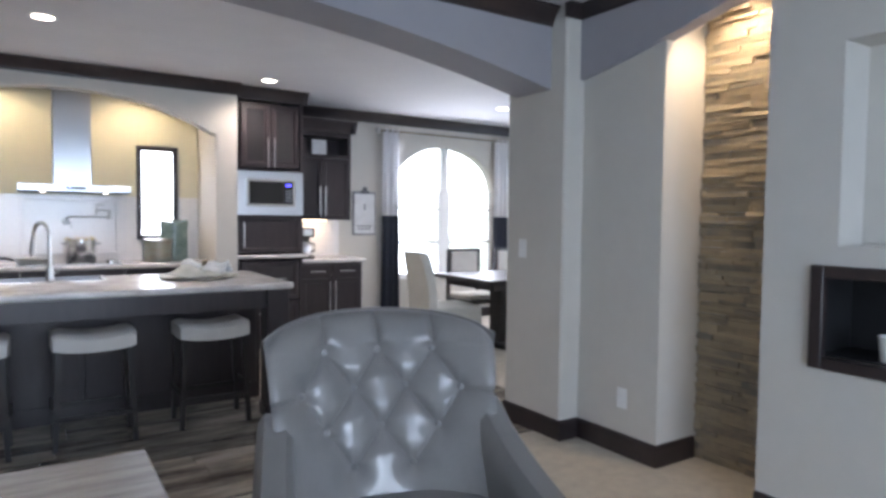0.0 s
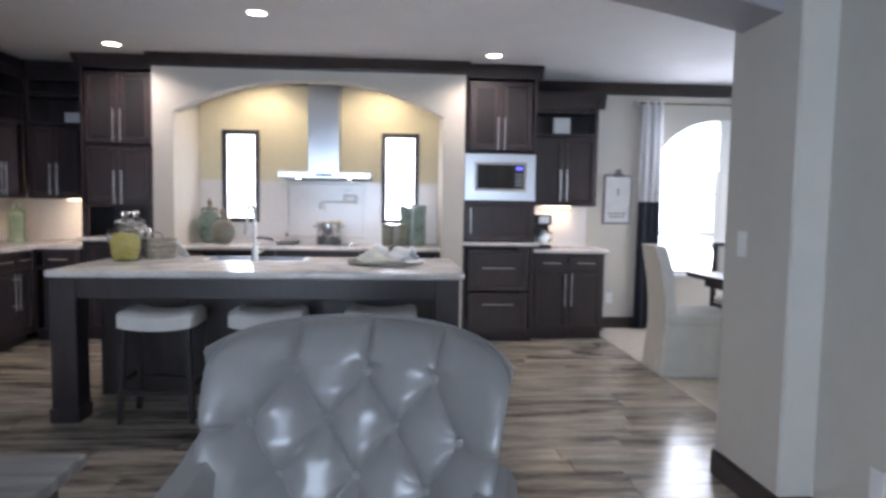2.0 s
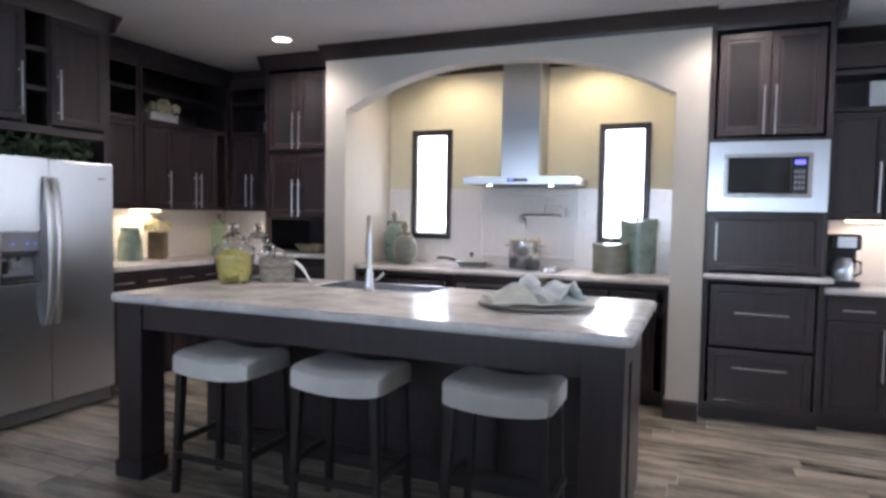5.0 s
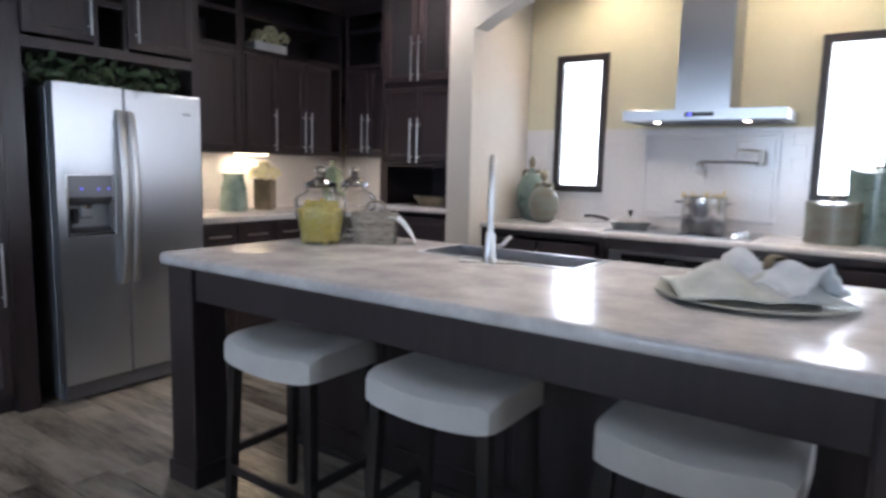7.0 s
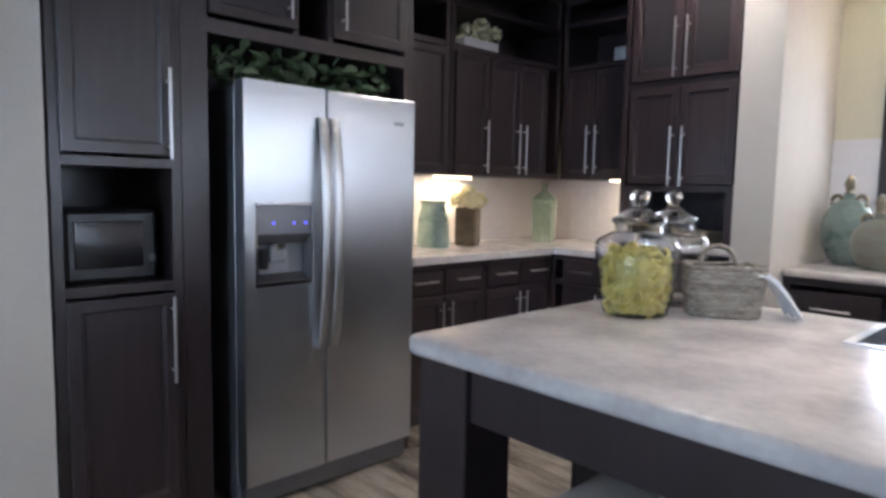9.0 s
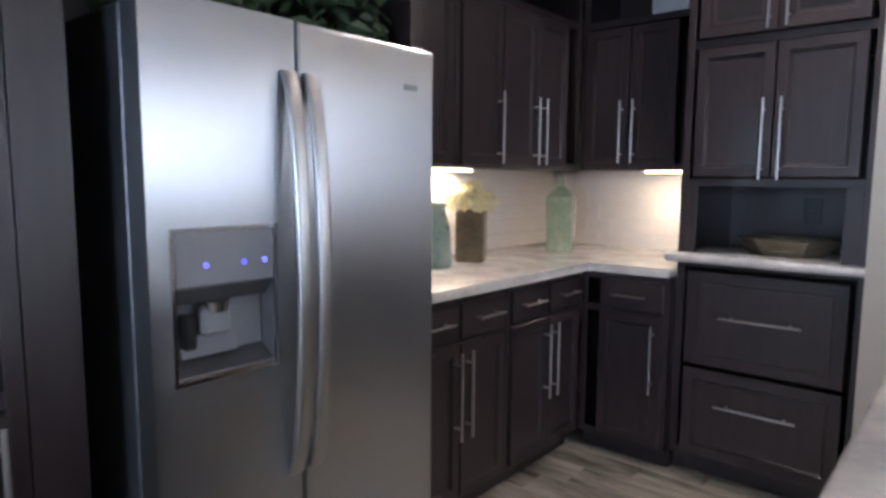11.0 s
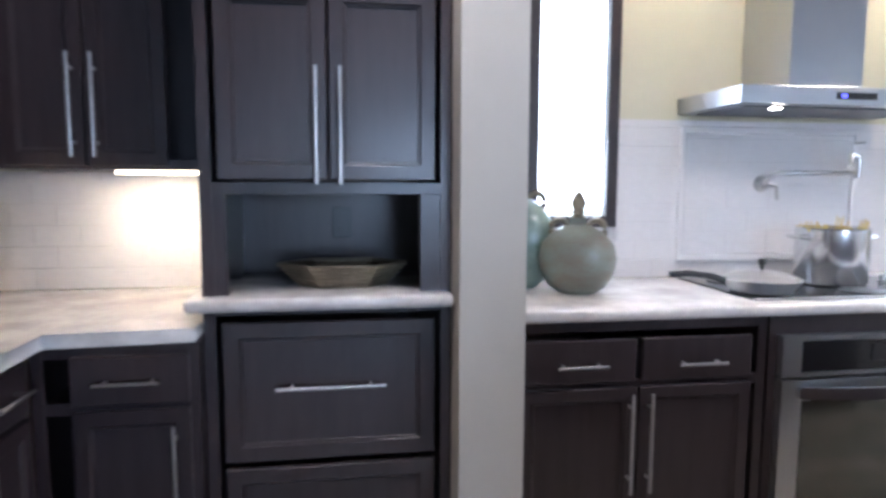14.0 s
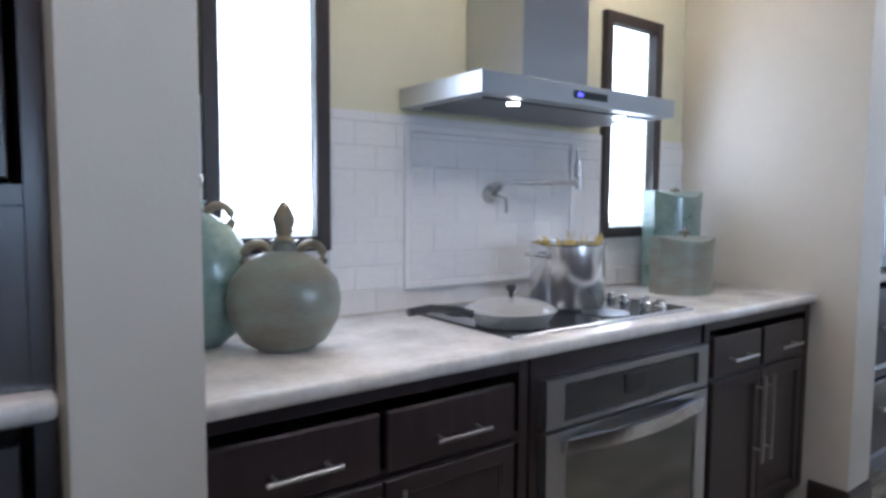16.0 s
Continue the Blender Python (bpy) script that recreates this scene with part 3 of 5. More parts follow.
# microwave
mw = thing("microwave", "built-in stainless steel microwave with a dark window", "microwave")
bm = panel_with_hole(2.078, 2.748, 1.365, 1.80, (2.17, 2.655, 1.455, 1.72), 7.018, 7.045)
part("trim_kit", bm, STEEL, mw)
bm = panel_with_hole(2.165, 2.66, 1.45, 1.725, (2.19, 2.635, 1.475, 1.70), 7.004, 7.04)
part("door_frame", bm, CHROME, mw)
part("window", box(2.19, 2.545, 7.014, 7.04, 1.475, 1.70), BLACKGL, mw, "black glass door")
kp = part("control_panel", box(2.547, 2.635, 7.012, 7.04, 1.475, 1.70), BLACK, mw)
part("display", box(2.565, 2.62, 7.009, 7.0125, 1.655, 1.68), BLUEON, kp, "blue lit clock display")
for r in range(4):
    for c in range(3):
        part("key", box(2.563 + c * 0.021, 2.578 + c * 0.021, 7.010, 7.0125, 1.50 + r * 0.033, 1.522 + r * 0.033), GREYPL, kp)
# dining side units
cabinet("base_cabinet", "dark-stained base cabinet with two drawers over two doors", pose(2.76, 7.16, 0), 0.73, 0.595, 0, CT - 0.04,
    [("drawer", 0.03, 0.36, 0.70, 0.83, 0.195, 0.765, 0.17, False), ("drawer", 0.37, 0.70, 0.70, 0.83, 0.535, 0.765, 0.17, False)] + pair(0.03, 0.70, 0.11, 0.685, 0.50, 0.32), (0.69,), toe=0.09)
counter("worktop", "mottled pale laminate worktop beside the dining room", 2.762, 3.53, 7.12, YB - 0.003, CT)
cabinet("wall_cabinet", "dark-stained wall cabinet with an open shelf on top", pose(2.76, 7.42, 0), 0.71, 0.335, 1.32, 2.44,
    pair(0.025, 0.685, 1.33, 2.01, 1.53, 0.32), (2.035, 2.27), crown=0.14, crown_w=0.06, ends=(0, 1))
# fridge surround and pantry
FX = -1.74
sur = thing("fridge_cabinet", "dark-stained cabinet over the fridge with wine cubbies", "cabinet", pose(FX, 4.80, 0, 0, 0, 90))
SW = 1.0
for nm, dims in (("side_panel", (-0.045, 0.05, 0, 0.715, 0, CZ - 0.13)), ("side_panel", (SW - 0.05, SW, 0, 0.715, 0, CZ - 0.13)),
                 ("bottom_panel", (0.05, SW - 0.05, 0.001, 0.715, 1.77, 1.82)), ("top_rail", (0.05, SW - 0.05, 0.002, 0.715, 2.51, CZ - 0.13)),
                 ("back_panel", (0.05, SW - 0.05, 0.69, 0.715, 0, 1.77)), ("back_panel", (0.05, SW - 0.05, 0.69, 0.715, 1.82, 2.51)),
                 ("divider", (0.39, 0.415, 0, 0.69, 1.82, 2.51)), ("divider", (0.55, 0.575, 0, 0.69, 1.82, 2.51)),
                 ("cubby_shelf", (0.415, 0.55, 0.003, 0.69, 2.03, 2.06)), ("cubby_shelf", (0.415, 0.55, 0.003, 0.69, 2.27, 2.30)),
                 ("frieze", (0, SW, 0, 0.715, CZ - 0.13, CZ - 0.003))):
    part(nm, box(*dims), CAB, sur)
for a, b, hx in ((0.055, 0.40, 0.36), (0.565, 0.945, 0.605)):
    f = part("door", shaker(a, b, 1.835, 2.50), CAB, sur)
    bar_pull(f, hx, 2.02, 0.31, True)
part("crown", crown_run((-0.5, 0), (SW, 0), (0, -1), 0.12, 0.06, CZ - 0.003, crown_run((SW, -0.06), (SW, 0.5), (1, 0), 0.12, 0.06, CZ - 0.004)), CAB, sur)
PW = 0.40
cabinet("pantry_cabinet", "tall narrow dark-stained pantry cabinet with an open cubby", pose(FX, 4.352, 0, 0, 0, 90), PW, 0.715, 0, CZ - 0.13,
    [("door", 0.03, PW - 0.03, 1.33, 1.90, PW - 0.05, 1.47, 0.30, True), ("door", 0.03, PW - 0.03, 1.92, 2.46, PW - 0.05, 2.07, 0.30, True),
     ("door", 0.03, PW - 0.03, 0.11, 0.86, PW - 0.05, 0.70, 0.30, True)], (0.885, 1.305), toe=0.09)
# left run: wall cabinets
UX = -2.08
cabinet("wall_cabinet", "dark-stained wall cabinet with an open shelf on top", pose(UX, 5.805, 0, 0, 0, 90), 0.55, 0.37, 1.315, 2.52,
    [("door", 0.03, 0.53, 1.325, 2.0, 0.08, 1.50, 0.30, True)], (2.025, 2.26), crown=0.09, crown_w=0.05)
cabinet("wall_cabinet", "dark-stained three-door wall cabinet with an open shelf on top", pose(UX, 6.36, 0, 0, 0, 90), 1.0, 0.37, 1.315, 2.52,
    [("door", 0.03, 0.30, 1.325, 2.0, 0.266, 1.485, 0.30, True)] + pair(0.31, 0.848, 1.325, 2.0, 1.485, 0.30), (2.025, 2.26), crown=0.09, crown_w=0.05)
cabinet("wall_cabinet", "dark-stained corner wall cabinet with an open shelf on top", pose(UX + 0.004, 7.385, 0), 0.626, 0.37, 1.315, 2.52,
    pair(0.03, 0.488, 1.325, 2.0, 1.50, 0.30), (2.025, 2.30), crown=0.09, crown_w=0.05)
single("soffit_board", box(XL, UX - 0.05, 5.81, YB, 2.521, CZ - 0.002), CAB, "dark board closing the wall cabinets to the ceiling", "trim", "structure")
single("soffit_board", box(UX - 0.045, -1.45, 7.47, YB, 2.521, CZ - 0.002), CAB, "dark board closing the wall cabinets to the ceiling", "trim", "structure")
# left run: base cabinets
BX = -1.87
for y0, w in ((5.83, 0.60), (6.432, 0.60)):
    cabinet("base_cabinet", "dark-stained base cabinet with two drawers over two doors", pose(BX, y0, 0, 0, 0, 90), w, 0.585, 0, CT - 0.04,
        [("drawer", 0.025, w / 2 - 0.006, 0.70, 0.83, w / 4, 0.77, 0.16, False), ("drawer", w / 2 + 0.006, w - 0.025, 0.70, 0.83, 0.75 * w, 0.77, 0.16, False)]
        + pair(0.025, w - 0.025, 0.11, 0.685, 0.50, 0.32), (0.69,), toe=0.09, group="left base cabinets")
cabinet("base_cabinet", "dark-stained corner base cabinet with one drawer and one door", pose(BX + 0.004, 7.045, 0), 0.415, 0.71, 0, CT - 0.04,
    [("drawer", 0.10, 0.39, 0.70, 0.83, 0.245, 0.765, 0.16, False), ("door", 0.10, 0.39, 0.11, 0.685, 0.355, 0.50, 0.30, True)], (0.69,), toe=0.09)
bm = prism([(XL + 0.003, 5.803), (-1.83, 5.803), (-1.83, 7.03), (-1.452, 7.03), (-1.452, YB - 0.003), (XL + 0.003, YB - 0.003)], "z", CT - 0.038, CT)
bmesh.ops.bevel(bm, geom=bm.edges[:], offset=0.012, segments=3, affect="EDGES", profile=0.5)
single("worktop", bm, STONE_TOP, "mottled pale L-shaped laminate worktop", "worktop", smooth=True)
# range run
YF = 7.15
cabinet("base_cabinet", "dark-stained base cabinet with two drawers over two doors", pose(AX0 + 0.003, YF, 0), 0.86, 0.6, 0, CT - 0.04,
    [("drawer", 0.03, 0.405, 0.66, 0.80, 0.22, 0.722, 0.16, False), ("drawer", 0.425, 0.80, 0.66, 0.80, 0.615, 0.718, 0.16, False)] + pair(0.03, 0.80, 0.11, 0.645, 0.47, 0.32), (0.65,), toe=0.09)
cabinet("base_cabinet", "dark-stained base cabinet with two drawers over two doors", pose(1.10, YF, 0), 0.76, 0.6, 0, CT - 0.04,
    [("drawer", 0.035, 0.35, 0.66, 0.80, 0.19, 0.718, 0.16, False), ("drawer", 0.37, 0.68, 0.66, 0.80, 0.525, 0.718, 0.16, False)] + pair(0.035, 0.68, 0.11, 0.645, 0.47, 0.32), (0.65,), toe=0.09)
counter("worktop", "mottled pale laminate worktop beside the cooktop", AX0 + 0.002, AX1 - 0.002, 7.115, YB - 0.003, CT)
oven = thing("oven", "built-in stainless steel oven with a dark glass door", "oven", pose(0.325, YF, 0))
OW = 0.755
part("body", box(-0.03, OW + 0.004, 0.0, 0.6, 0.0, CT - 0.04), CAB, oven, "dark wooden housing")
part("control_panel", panel_with_hole(0, OW, 0.655, 0.79, (0.07, OW - 0.055, 0.668, 0.772), -0.03, -0.001), STEEL, oven)
cpn = part("control_glass", box(0.07, OW - 0.055, -0.024, -0.002, 0.668, 0.772), BLACKGL, oven)
part("display", box(0.33, 0.43, -0.0265, -0.0235, 0.70, 0.755), BLACK, cpn)
dr = part("door", panel_with_hole(0, OW, 0.10, 0.645, (0.075, OW - 0.06, 0.18, 0.575), -0.032, -0.002), STEEL, oven)
part("window", box(0.075, OW - 0.06, -0.026, -0.004, 0.18, 0.575), OVENGL, dr, "dark reflective oven glass")
hp = [(0.06 + (OW - 0.12) * k / 16, -0.05 - 0.035 * math.sin(math.pi * k / 16), 0.60) for k in range(17)]
bm = bmesh.new()
for a, b in zip(hp, hp[1:]):
    x0, y0, _ = a
    x1, y1, _ = b
    prism([(x0, y0), (x1, y1), (x1, y1 + 0.014), (x0, y0 + 0.014)], "z", 0.585, 0.625, bm)
for x in (0.065, OW - 0.065):
    box(x - 0.012, x + 0.012, -0.05, -0.03, 0.59, 0.62, bm=bm)
bmesh.ops.remove_doubles(bm, verts=bm.verts, dist=1e-5)
part("handle", bm, CHROME, dr, "wide curved steel handle")
# cooktop
ck = thing("cooktop", "black glass cooktop with steel trim and knobs", "cooktop")
part("glass_top", box(0.265, 1.08, 7.19, 7.68, CT, CT + 0.008, 0.002), BLACKGL, ck)
part("trim", box(0.26, 1.085, 7.182, 7.19, CT, CT + 0.01, 0.002), STEEL, ck)
for k in range(4):
    part("knob", lathe([(0.021, 0), (0.021, 0.006), (0.017, 0.01), (0.016, 0.026), (0, 0.028)], centre=(0.985 + 0.02 * (k % 2), 7.24 + 0.075 * k, CT + 0.008), seg=16), CHROME, ck, smooth=True)
for x, y, r in ((0.39, 7.3, 0.09), (0.40, 7.55, 0.075), (0.75, 7.28, 0.075), (0.76, 7.52, 0.10)):
    part("burner", lathe([(r, 0), (r, 0.003), (r - 0.01, 0.004), (0, 0.004)], centre=(x, y, CT + 0.008)), BLACK, ck, smooth=True)
# hood
hood = thing("range_hood", "stainless steel chimney range hood with a flat canopy", "range hood")
HX0, HX1, HY0 = 0.28, 1.175, 7.34
bm = box(HX0, HX1, HY0, YB - 0.002, 1.555, 1.618, 0.002)
part("canopy", bm, STEEL, hood)
part("chimney", box(0.555, 0.86, 7.47, YB - 0.002, 1.619, CZ - 0.002, 0.002), STEEL, hood)
part("filter", box(HX0 + 0.05, HX1 - 0.05, HY0 + 0.06, YB - 0.06, 1.550, 1.5555), STEELD, hood)
part("control_strip", box(0.645, 0.805, HY0 - 0.002, HY0 + 0.01, 1.575, 1.599), BLACK, hood)
part("indicator", box(0.665, 0.685, HY0 - 0.004, HY0 - 0.001, 1.582, 1.592), BLUEON, hood)
for x in (0.47, 0.97):
    part("hood_lamp", lathe([(0.02, 0), (0.02, 0.004), (0, 0.004)], centre=(x, 7.42, 1.546)), LAMPON, hood)
    lamp("hood_light", "SPOT", look((x, 7.42, 1.54), (x, 7.43, 0.9)), 2.5, (1.0, 0.94, 0.86), 0.03, spot=130)
# pot filler
pf = thing("pot_filler", "satin nickel folding pot filler tap on the tiled wall", "tap")
part("flange", lathe([(0.034, 0), (0.034, 0.01), (0.02, 0.03), (0, 0.03)], tilt=pose(0, 0, 0, 90), centre=(0.66, YB - 0.006, 1.28)), NICKEL, pf, smooth=True)
part("lever", tube([(0.66, YB - 0.05, 1.28), (0.70, YB - 0.06, 1.27), (0.705, YB - 0.06, 1.215)], 0.007), NICKEL, pf, smooth=True)
part("arm", tube([(0.66, YB - 0.03, 1.28), (0.66, YB - 0.08, 1.31), (0.68, YB - 0.09, 1.325), (1.02, YB - 0.12, 1.325)], 0.0095), NICKEL, pf, smooth=True)
part("joint", cyl((1.02, YB - 0.12, 1.305), (1.02, YB - 0.12, 1.40), 0.014), NICKEL, pf, smooth=True)
part("spout", tube([(1.02, YB - 0.12, 1.39), (0.92, YB - 0.2, 1.395), (0.905, YB - 0.21, 1.39), (0.90, YB - 0.215, 1.345)], 0.0095), NICKEL, pf, smooth=True)
part("tap_lever", tube([(0.905, YB - 0.21, 1.39), (0.905, YB - 0.21, 1.44), (0.97, YB - 0.2, 1.445)], 0.006), NICKEL, pf, smooth=True)

# ---- fridge ----
fr = thing("fridge", "stainless steel side-by-side fridge with an ice dispenser", "fridge", pose(-1.635, 4.932, 0, 0, 0, 90))
FW, FH = 0.798, 1.612
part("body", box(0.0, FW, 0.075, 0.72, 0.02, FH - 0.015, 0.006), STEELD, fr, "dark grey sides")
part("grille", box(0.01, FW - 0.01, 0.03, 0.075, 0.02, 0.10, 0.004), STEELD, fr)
for x in (0.05, FW - 0.05):
    part("foot", cyl((x, 0.12, 0), (x, 0.12, 0.03), 0.02), BLACK, fr)
dx = 0.338


def fridge_door(x0, x1, name, hole=None):
    if hole:
        own = panel_with_hole(x0, x1, 0.11, FH, hole, 0.0, 0.07)
        bmesh.ops.remove_doubles(own, verts=own.verts, dist=1e-5)
    else:
        own = box(x0, x1, 0.0, 0.07, 0.11, FH, 0.008, seg=2)
    return part(name, own, STEEL, fr)


dl = fridge_door(0.0, dx, "freezer_door", (0.045, 0.275, 0.868, 1.17))
drr = fridge_door(dx + 0.008, FW, "fridge_door")
part("gasket", box(dx, dx + 0.008, 0.02, 0.07, 0.12, FH - 0.01), BLACK, fr)
part("dispenser_frame", panel_with_hole(0.04, 0.28, 0.863, 1.175, (0.048, 0.272, 0.871, 1.167), -0.004, 0.004), CHROME, dl)
part("dispenser_panel", box(0.047, 0.273, -0.001, 0.05, 1.055, 1.168, 0.004), GREYPL, dl, "grey control panel")
part("dispenser_back", box(0.046, 0.274, 0.055, 0.069, 0.869, 1.04), GREYPL, dl)
part("dispenser_tray", prism([(0.002, 0.873), (0.055, 0.873), (0.055, 0.905)], "x", 0.048, 0.272), STEELD, dl)
part("dispenser_hood", prism([(0.0, 1.055), (0.054, 1.055), (0.054, 1.02), (0.03, 1.02)], "x", 0.05, 0.27), STEELD, dl)
part("dispenser_slope", prism([(0.052, 1.0), (0.055, 1.0), (0.055, 0.906), (0.034, 0.906)], "x", 0.075, 0.2), GREYPL, dl, "sloping grey chute plate")
part("dispenser_paddle", box(0.075, 0.105, 0.02, 0.052, 0.925, 1.0, 0.006), BLACK, dl)
part("dispenser_paddle", box(0.11, 0.175, 0.012, 0.04, 0.95, 1.012, 0.008), GREYPL, dl)
part("dispenser_spout", cyl((0.145, 0.02, 1.0), (0.145, 0.02, 1.022), 0.024, r2=0.028), CHROME, dl, smooth=True)
part("dispenser_lip", box(0.05, 0.27, -0.006, 0.004, 0.871, 0.88, 0.003), CHROME, dl)
for x in (0.11, 0.195, 0.245):
    part("indicator", box(x, x + 0.008, -0.003, 0.0, 1.095, 1.103), BLUEON, dl)
for x, door in ((dx - 0.024, dl), (dx + 0.032, drr)):
    pts = [(x, -0.010 - 0.045 * math.sin(math.pi * k / 20) ** 0.6, 0.60 + 0.90 * k / 20) for k in range(21)]
    bm = bmesh.new()
    loops = []
    for px, py, pz in pts:
        loops.append([bm.verts.new((px + 0.019 * math.copysign(abs(math.cos(g)) ** 0.6, math.cos(g)), py + 0.011 * math.sin(g), pz)) for g in [2 * math.pi * k / 14 for k in range(14)]])
    for a, b in zip(loops, loops[1:]):
        for k in range(14):
            bm.faces.new((a[k], a[(k + 1) % 14], b[(k + 1) % 14], b[k]))
    bm.faces.new(loops[0])
    bm.faces.new(loops[-1])
    part("handle", bm, NICKEL, door, "long bowed steel handle", smooth=True)
part("badge", box(0.68, 0.73, -0.002, 0.001, 1.50, 1.515), GREYPL, drr)

# ---- island ----
isl = thing("kitchen_island", "dark-stained kitchen island with corner posts", "kitchen island")
IX0, IX1, IY0, IY1 = -0.59, 1.863, 4.80, 5.885
part("body", box(-0.53, 1.80, 5.40, 5.845, 0.0, 0.866, 0.003), CAB, isl)
for x0 in (-0.565, 1.68):
    post = part("post", box(x0, x0 + 0.15, 4.835, 4.985, 0.0, 0.866, 0.004), CAB, isl)
    part("plinth", box(x0 - 0.012, x0 + 0.162, 4.823, 4.997, 0.0, 0.085, 0.005), CAB, post)
part("apron", box(-0.415, 1.68, 4.85, 4.875, 0.738, 0.866, 0.002), CAB, isl)
for x0 in (-0.55, 1.79):
    part("side_apron", box(x0, x0 + 0.025, 4.985, 5.40, 0.738, 0.866, 0.002), CAB, isl)
for k in range(4):
    x0 = -0.5 + k * 0.575
    part("back_panel", box(x0, x0 + 0.545, 5.385, 5.40, 0.12, 0.84, 0.004), CAB, isl)
counter("island_worktop", "mottled pale laminate island worktop with a sink cutout", IX0, IX1, IY0, IY1, 0.907, 0.042, (0.115, 0.785, 5.535, 5.835))
sk = thing("sink", "stainless steel drop-in sink with a rim", "sink")
SX0, SX1, SY0, SY1 = 0.10, 0.80, 5.52, 5.85
bm = panel_with_hole(SX0, SX1, SY0, SY1, (SX0 + 0.022, SX1 - 0.022, SY0 + 0.022, SY1 - 0.022), 0, 0.004)
bmesh.ops.transform(bm, matrix=Matrix(((1, 0, 0, 0), (0, 0, 1, 0), (0, 1, 0, 0.907), (0, 0, 0, 1))), verts=bm.verts)
part("rim", bm, STEEL, sk)
bm = box(SX0 + 0.02, SX1 - 0.02, SY0 + 0.02, SY1 - 0.02, 0.73, 0.735)
for a in ((SX0 + 0.018, SX0 + 0.022, SY0 + 0.02, SY1 - 0.02), (SX1 - 0.022, SX1 - 0.018, SY0 + 0.02, SY1 - 0.02), (SX0 + 0.02, SX1 - 0.02, SY0 + 0.018, SY0 + 0.022), (SX0 + 0.02, SX1 - 0.02, SY1 - 0.022, SY1 - 0.018)):
    box(*a, 0.73, 0.907, bm=bm)
part("bowl", bm, STEEL, sk)
fa = thing("kitchen_faucet", "brushed nickel gooseneck pull-down faucet", "faucet", pose(0.47, 5.482, 0.907, 0, 0, 30))
part("base", lathe([(0.032, 0), (0.032, 0.006), (0.026, 0.012), (0.023, 0.03), (0.021, 0.09), (0.017, 0.11), (0, 0.11)]), NICKEL, fa, smooth=True)
part("escutcheon", box(-0.11, 0.11, -0.025, 0.025, 0, 0.006, 0.003), NICKEL, fa)
neck = [(0, 0, 0.10), (0, 0, 0.30)] + [(0, 0.085 - 0.085 * math.cos(math.pi * k / 12), 0.30 + 0.085 * math.sin(math.pi * k / 12)) for k in range(1, 12)] + [(0, 0.172, 0.28), (0, 0.178, 0.255)]
part("neck", tube(neck, 0.012), NICKEL, fa, smooth=True)
part("spray_head", cyl((0, 0.178, 0.265), (0, 0.19, 0.18), 0.014, r2=0.02), NICKEL, fa, smooth=True)
part("lever", tube([(0.02, 0, 0.06), (0.045, 0, 0.065), (0.075, -0.01, 0.10)], 0.008), NICKEL, fa, smooth=True)


# ---- stools ----
def stool(m):
    t = thing("counter_stool", "backless counter stool with a cream saddle seat and dark legs", "stool", m, "island stools")
    w, d = 0.465, 0.35
    bm = bmesh.new()
    n = 12
    grid = []
    for j in range(n + 1):
        for i in range(n + 1):
            grid.append((i / n - 0.5, j / n - 0.5))
    def surf(u, v, up):
        e = 1 - 0.10 * (abs(2 * u) ** 8 + abs(2 * v) ** 8) / 2
        z = (0.655 + 0.035 * (2 * u) ** 2 - 0.030 * abs(2 * u) ** 9 - 0.026 * abs(2 * v) ** 6) if up else 0.555 + 0.022 * (2 * u) ** 2
        return (u * w * e, v * d * e, z)
    top = [bm.verts.new(surf(u, v, True)) for u, v in grid]
    low = [bm.verts.new(surf(u, v, False)) for u, v in grid]
    q = n + 1
    for j in range(n):
        for i in range(n):
            a = j * q + i
            bm.faces.new((top[a], top[a + 1], top[a + q + 1], top[a + q]))
            bm.faces.new((low[a], low[a + q], low[a + q + 1], low[a + 1]))
    rim = [i for i in range(q)] + [k * q + n for k in range(1, q)] + [n * q + i for i in range(n - 1, -1, -1)] + [k * q for k in range(n - 1, 0, -1)]
    for a, b in zip(rim, rim[1:] + rim[:1]):
        bm.faces.new((top[a], low[a], low[b], top[b]))
    part("seat", bm, LINEN, t, "cream linen saddle seat", smooth=True)
    for sx in (-1, 1):
        for sy in (-1, 1):
            x, y = sx * (w / 2 - 0.05), sy * (d / 2 - 0.045)
            own = bmesh.new()
            bmesh.ops.create_cube(own, size=1)
            for v in own.verts:
                up = v.co.z > 0
                s = 0.036 if up else 0.028
                k = 0.0 if up else 0.025
                v.co = (x + sx * k + v.co.x * s, y + sy * k * 0.6 + v.co.y * s, 0.58 if up else 0.0)
            part("leg", own, DARKWOOD, t)
    for sy in (-1, 1):
        y = sy * (d / 2 - 0.02)
        part("stretcher", box(-w / 2 + 0.03, w / 2 - 0.03, y - 0.009, y + 0.009, 0.17, 0.20, 0.002), DARKWOOD, t)
    for sx in (-1, 1):
        x = sx * (w / 2 - 0.015)
        part("stretcher", box(x - 0.009, x + 0.009, -d / 2 + 0.03, d / 2 - 0.03, 0.22, 0.25, 0.002), DARKWOOD, t)
    return t


st = stool(pose(0.04, 4.95, 0))
copy_thing(st, pose(0.672, 4.97, 0))
copy_thing(st, pose(1.355, 5.01, 0))


